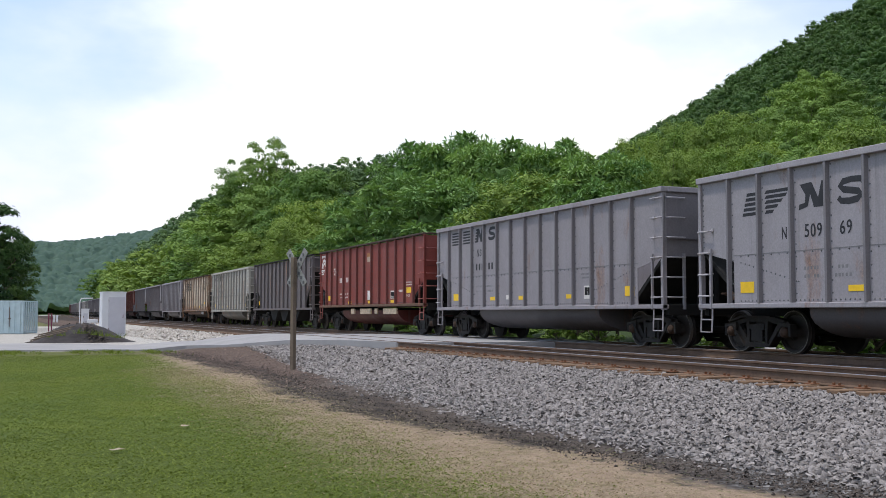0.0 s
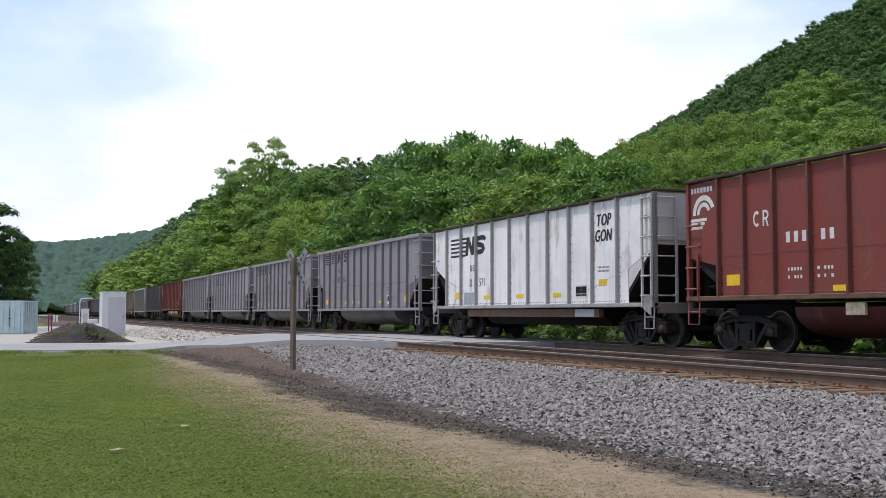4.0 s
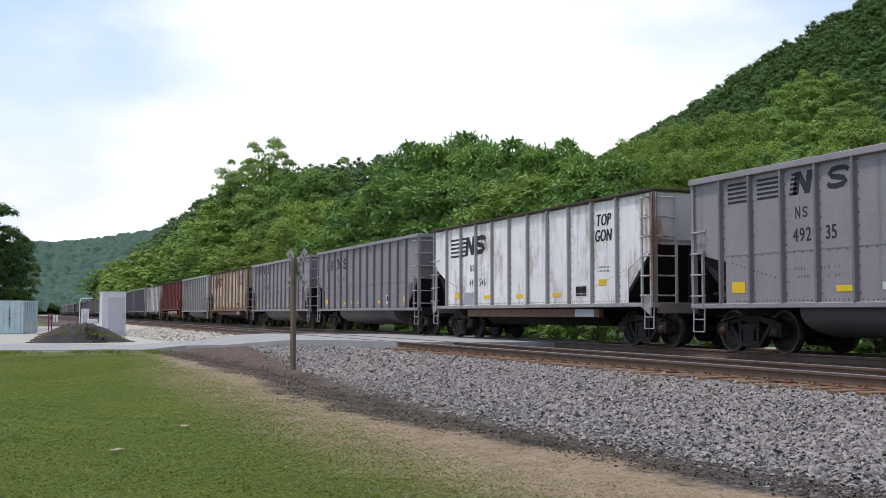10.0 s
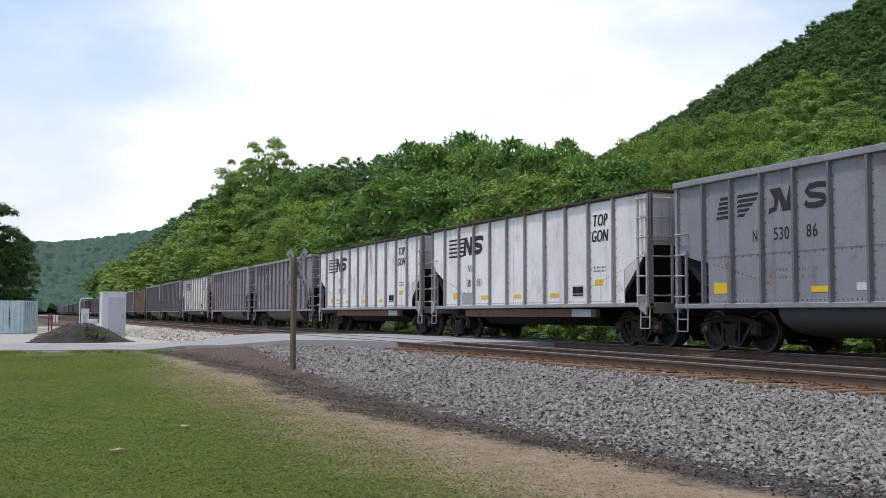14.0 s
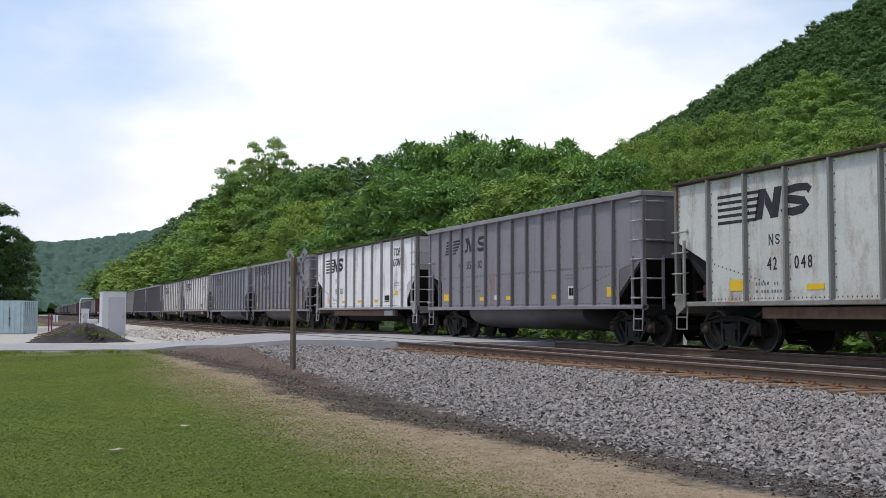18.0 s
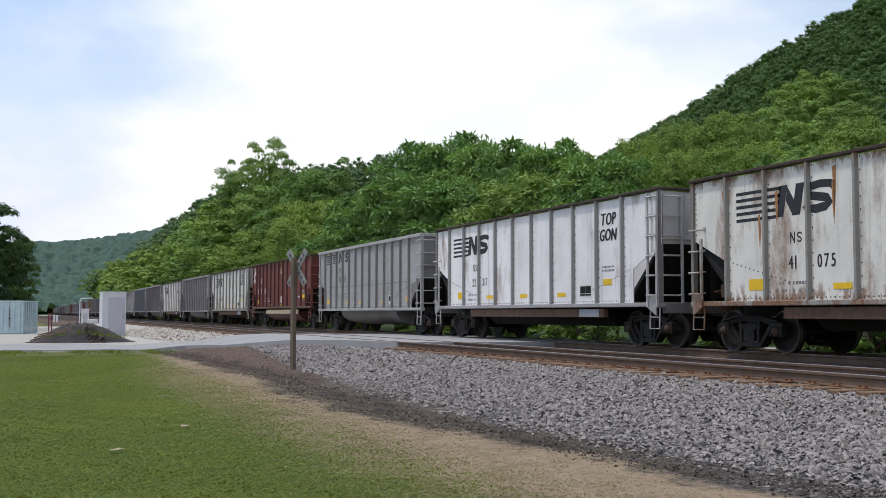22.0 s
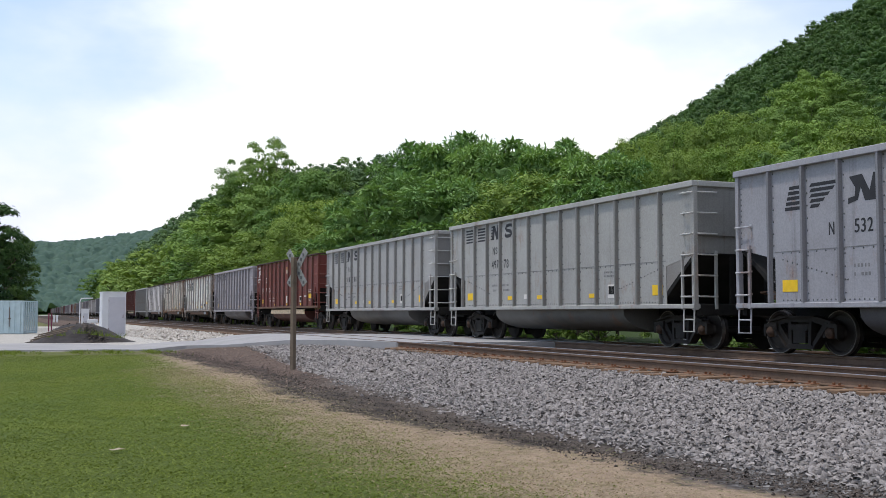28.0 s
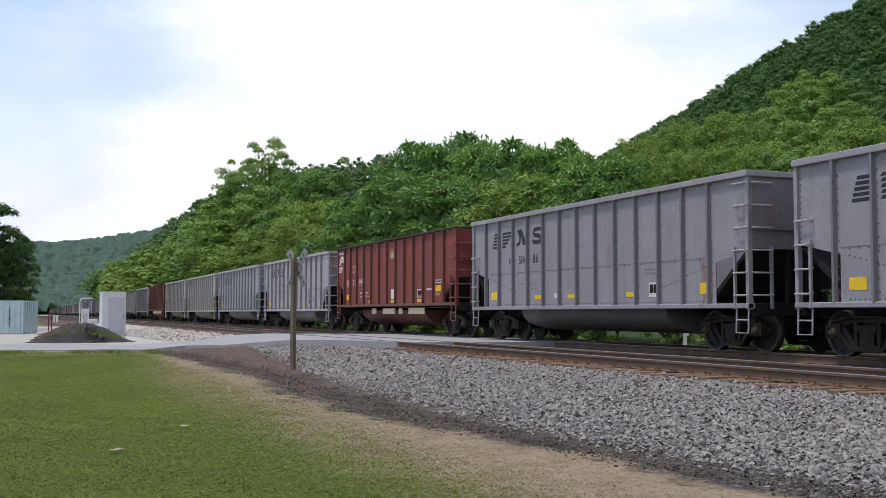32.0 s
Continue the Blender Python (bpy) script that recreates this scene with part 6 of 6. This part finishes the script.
# place in the train: kind, emblem, number, paint, rust
CARS = {
    -5: ("flat", "W", "", TAN, 0.42), -4: ("tub", "B", "", (0.36, 0.34, 0.30), 0.15), -3: ("hopper", "", "", (0.13, 0.11, 0.11), 0.12), -2: ("red", "C", "", RED, 0.1), -1: ("tub", "B", "", GREY[0], 0.05),
    0: ("tub", "A", "50969", GREY[2], 0.04), 1: ("tub", "B", "50407", GREY[1], 0.04), 2: ("tub", "B", "47750", GREY[1], 0.05), 3: ("flat", "W", "31571", PALE, 0.14), 4: ("red", "C", "", RED, 0.1),
    5: ("tub", "B", "47720", GREY[3], 0.05), 6: ("flat", "W", "25747", TAN, 0.46), 7: ("tub", "B", "48782", GREY[0], 0.04), 8: ("tub", "A", "51065", GREY[1], 0.05), 9: ("flat", "W", "44546", PALE, 0.2),
    10: ("tub", "B", "49235", GREY[0], 0.04), 11: ("tub", "B", "48932", GREY[1], 0.04), 12: ("flat", "W", "30791", PALE, 0.12), 13: ("flat", "W", "38181", PALE, 0.1), 14: ("tub", "A", "53086", BLUE, 0.04),
    15: ("tub", "B", "", GREY[1], 0.05), 16: ("flat", "W", "38363", PALE, 0.12), 17: ("tub", "A", "51502", GREY[1], 0.06), 18: ("flat", "W", "42048", (0.62, 0.61, 0.55), 0.22), 19: ("red", "C", "507430", BROWN, 0.1),
    20: ("tub", "B", "47319", GREY[3], 0.06), 21: ("flat", "W", "22317", PALE, 0.12), 22: ("flat", "W", "41075", CREAM, 0.33), 23: ("flat", "W", "41413", (0.72, 0.71, 0.67), 0.27), 24: ("tub", "B", "50108", GREY[2], 0.04),
    25: ("red", "C", "507424", BROWN, 0.1), 26: ("tub", "B", "", GREY[3], 0.06), 27: ("tub", "B", "49778", (0.36, 0.35, 0.33), 0.1), 28: ("tub", "A", "53262", (0.315, 0.308, 0.33), 0.04), 29: ("tub", "A", "52318", (0.36, 0.338, 0.356), 0.05),
    30: ("red", "C", "507799", RED, 0.1), 31: ("tub", "A", "51486", GREY[2], 0.05), 32: ("tub", "A", "", GREY[2], 0.04), 33: ("tub", "B", "", GREY[0], 0.05)}
far_r = random.Random(9)
for k in range(-6, -26, -1):
    pick = far_r.random()
    CARS[k] = ("tub", "B", "", GREY[k % 4], 0.05) if pick < 0.7 or k > -9 else ("flat", "W", "", PALE, 0.2) if pick < 0.85 else ("red", "C", "", BROWN, 0.1)

first, train = {}, {}
FAR_CAR = -7  # from here on the cars stay far off
for k in sorted(CARS):
    kind = (CARS[k][0], k <= FAR_CAR)
    if kind not in first:
        first[kind] = far_wagon(kind[0]) if kind[1] else wagon(kind[0])
        train[k] = first[kind]
    else:
        train[k] = None
for k in sorted(CARS):
    if train[k] is None:
        train[k] = copy_thing(first[(CARS[k][0], k <= FAR_CAR)], Matrix.Identity(4))
for k, (kind, style, number, paint, rust) in CARS.items():
    car = train[k]
    for o in car.children_recursive:
        # Rib and end wall coats mix dirt with shade; the tub's holds underside shade.
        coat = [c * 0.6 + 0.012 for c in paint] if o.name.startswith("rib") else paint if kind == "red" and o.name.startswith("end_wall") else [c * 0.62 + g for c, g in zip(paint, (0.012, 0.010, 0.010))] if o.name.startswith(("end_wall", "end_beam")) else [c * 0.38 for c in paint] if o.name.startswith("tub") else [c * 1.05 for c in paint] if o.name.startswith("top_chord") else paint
        if kind != "flat" and o.name.startswith(("rung", "end_rung", "stirrup")):  # worn bright by boots and gloves, with the light from above in the coat
            coat = [min(0.5, c * 1.25 + 0.04) for c in paint]
        if kind == "flat":  # soot and rust on the white cars' edges, the ribs' shade also in their coat
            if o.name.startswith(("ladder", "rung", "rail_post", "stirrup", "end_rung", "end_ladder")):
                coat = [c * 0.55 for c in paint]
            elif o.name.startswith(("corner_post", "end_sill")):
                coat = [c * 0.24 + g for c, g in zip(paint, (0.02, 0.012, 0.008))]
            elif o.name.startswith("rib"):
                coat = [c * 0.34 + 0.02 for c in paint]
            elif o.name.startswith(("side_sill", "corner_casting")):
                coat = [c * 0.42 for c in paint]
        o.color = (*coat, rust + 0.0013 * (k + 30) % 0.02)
    if k > FAR_CAR:
        patches(car, kind, k)
    if style and k > FAR_CAR:
        letter(car, kind, style, number)
    state = "heavily rusted" if rust > 0.4 else "rust-streaked" if rust > 0.18 else "sooty" if kind != "flat" else "grimy"
    tail = f" {number}" if number else ""
    hue = {PALE: "white", CREAM: "cream", TAN: "tan", BROWN: "dark brown-red", RED: "oxide-red"}.get(paint, "grey" if kind != "hopper" else "dark grey")
    car["label"] = f"{state} {hue} steel coal gondola{tail} in the train"


# ---- what moves: the train rolls away along its track ----
# the place of the leading end of the first car at each second
RUN_T = [0, 1, 2, 3, 4.5, 6, 7, 8, 9, 10, 11, 12, 13, 14, 15.5, 17, 18, 19, 20, 21, 22, 23, 24, 25, 26.5, 28, 29, 30, 31, 32]


def steady(t):
    return 20.5498 + 16.29061 * t + -0.003366 * t * t + -0.000112 * t ** 3


RUN_Y = [steady(t) for t in RUN_T]
# coupled lengths one by one from the car before the first, as the slack runs in and out
SPAN = [16.16, 16.16, 16.19, 16.17, 16.10, 16.33, 16.11, 16.22, 16.31, 16.28, 16.30, 16.30, 16.13, 15.73, 15.84, 16.13, 16.13,
        16.00, 16.10, 16.08, 16.40, 16.22, 16.05, 16.04, 16.08, 16.06, 16.46, 16.23, 16.25, 16.28, 16.26, 16.31, 16.17]
behind, at_y = {0: 0.0}, 0.0
for k in range(0, max(CARS)):
    at_y -= SPAN[k + 1] if k + 1 < len(SPAN) else PITCH[CARS[k][0]]
    behind[k + 1] = at_y
at_y = 0.0
for k in range(-1, min(CARS) - 1, -1):
    at_y += SPAN[0] if k == -1 else PITCH[CARS[k][0]]
    behind[k] = at_y


def run(t):
    return float(np.interp(t, RUN_T, RUN_Y))


def motions():
    for k, car in train.items():
        centre = behind[k] - HALVES[CARS[k][0]]
        rows = []
        for t in RUN_T:
            y = run(t) + centre
            rows.append((float(t), pose(TRAIN_X + bend(y), y, 0.0, 0, 0, -math.degrees(heading(y)))))
        walk(car, rows)
        for o in car.children_recursive:
            if not o.name.startswith("wheelset"):
                continue
            base, spin = o.location.copy(), []
            for i in range(32 * FPS + 1):
                t = i / FPS
                if -8 < run(t) + centre < 62:
                    a = -(run(t) - run(0.0)) / 0.457
                    spin.append((t, Matrix.Translation(base) @ Matrix.Rotation(a, 4, "X")))
            if spin:
                rows = ([(0.0, spin[0][1])] if spin[0][0] > 0 else []) + spin + ([(32.0, spin[-1][1])] if spin[-1][0] < 32 else [])
                walk(o, rows)


motions()
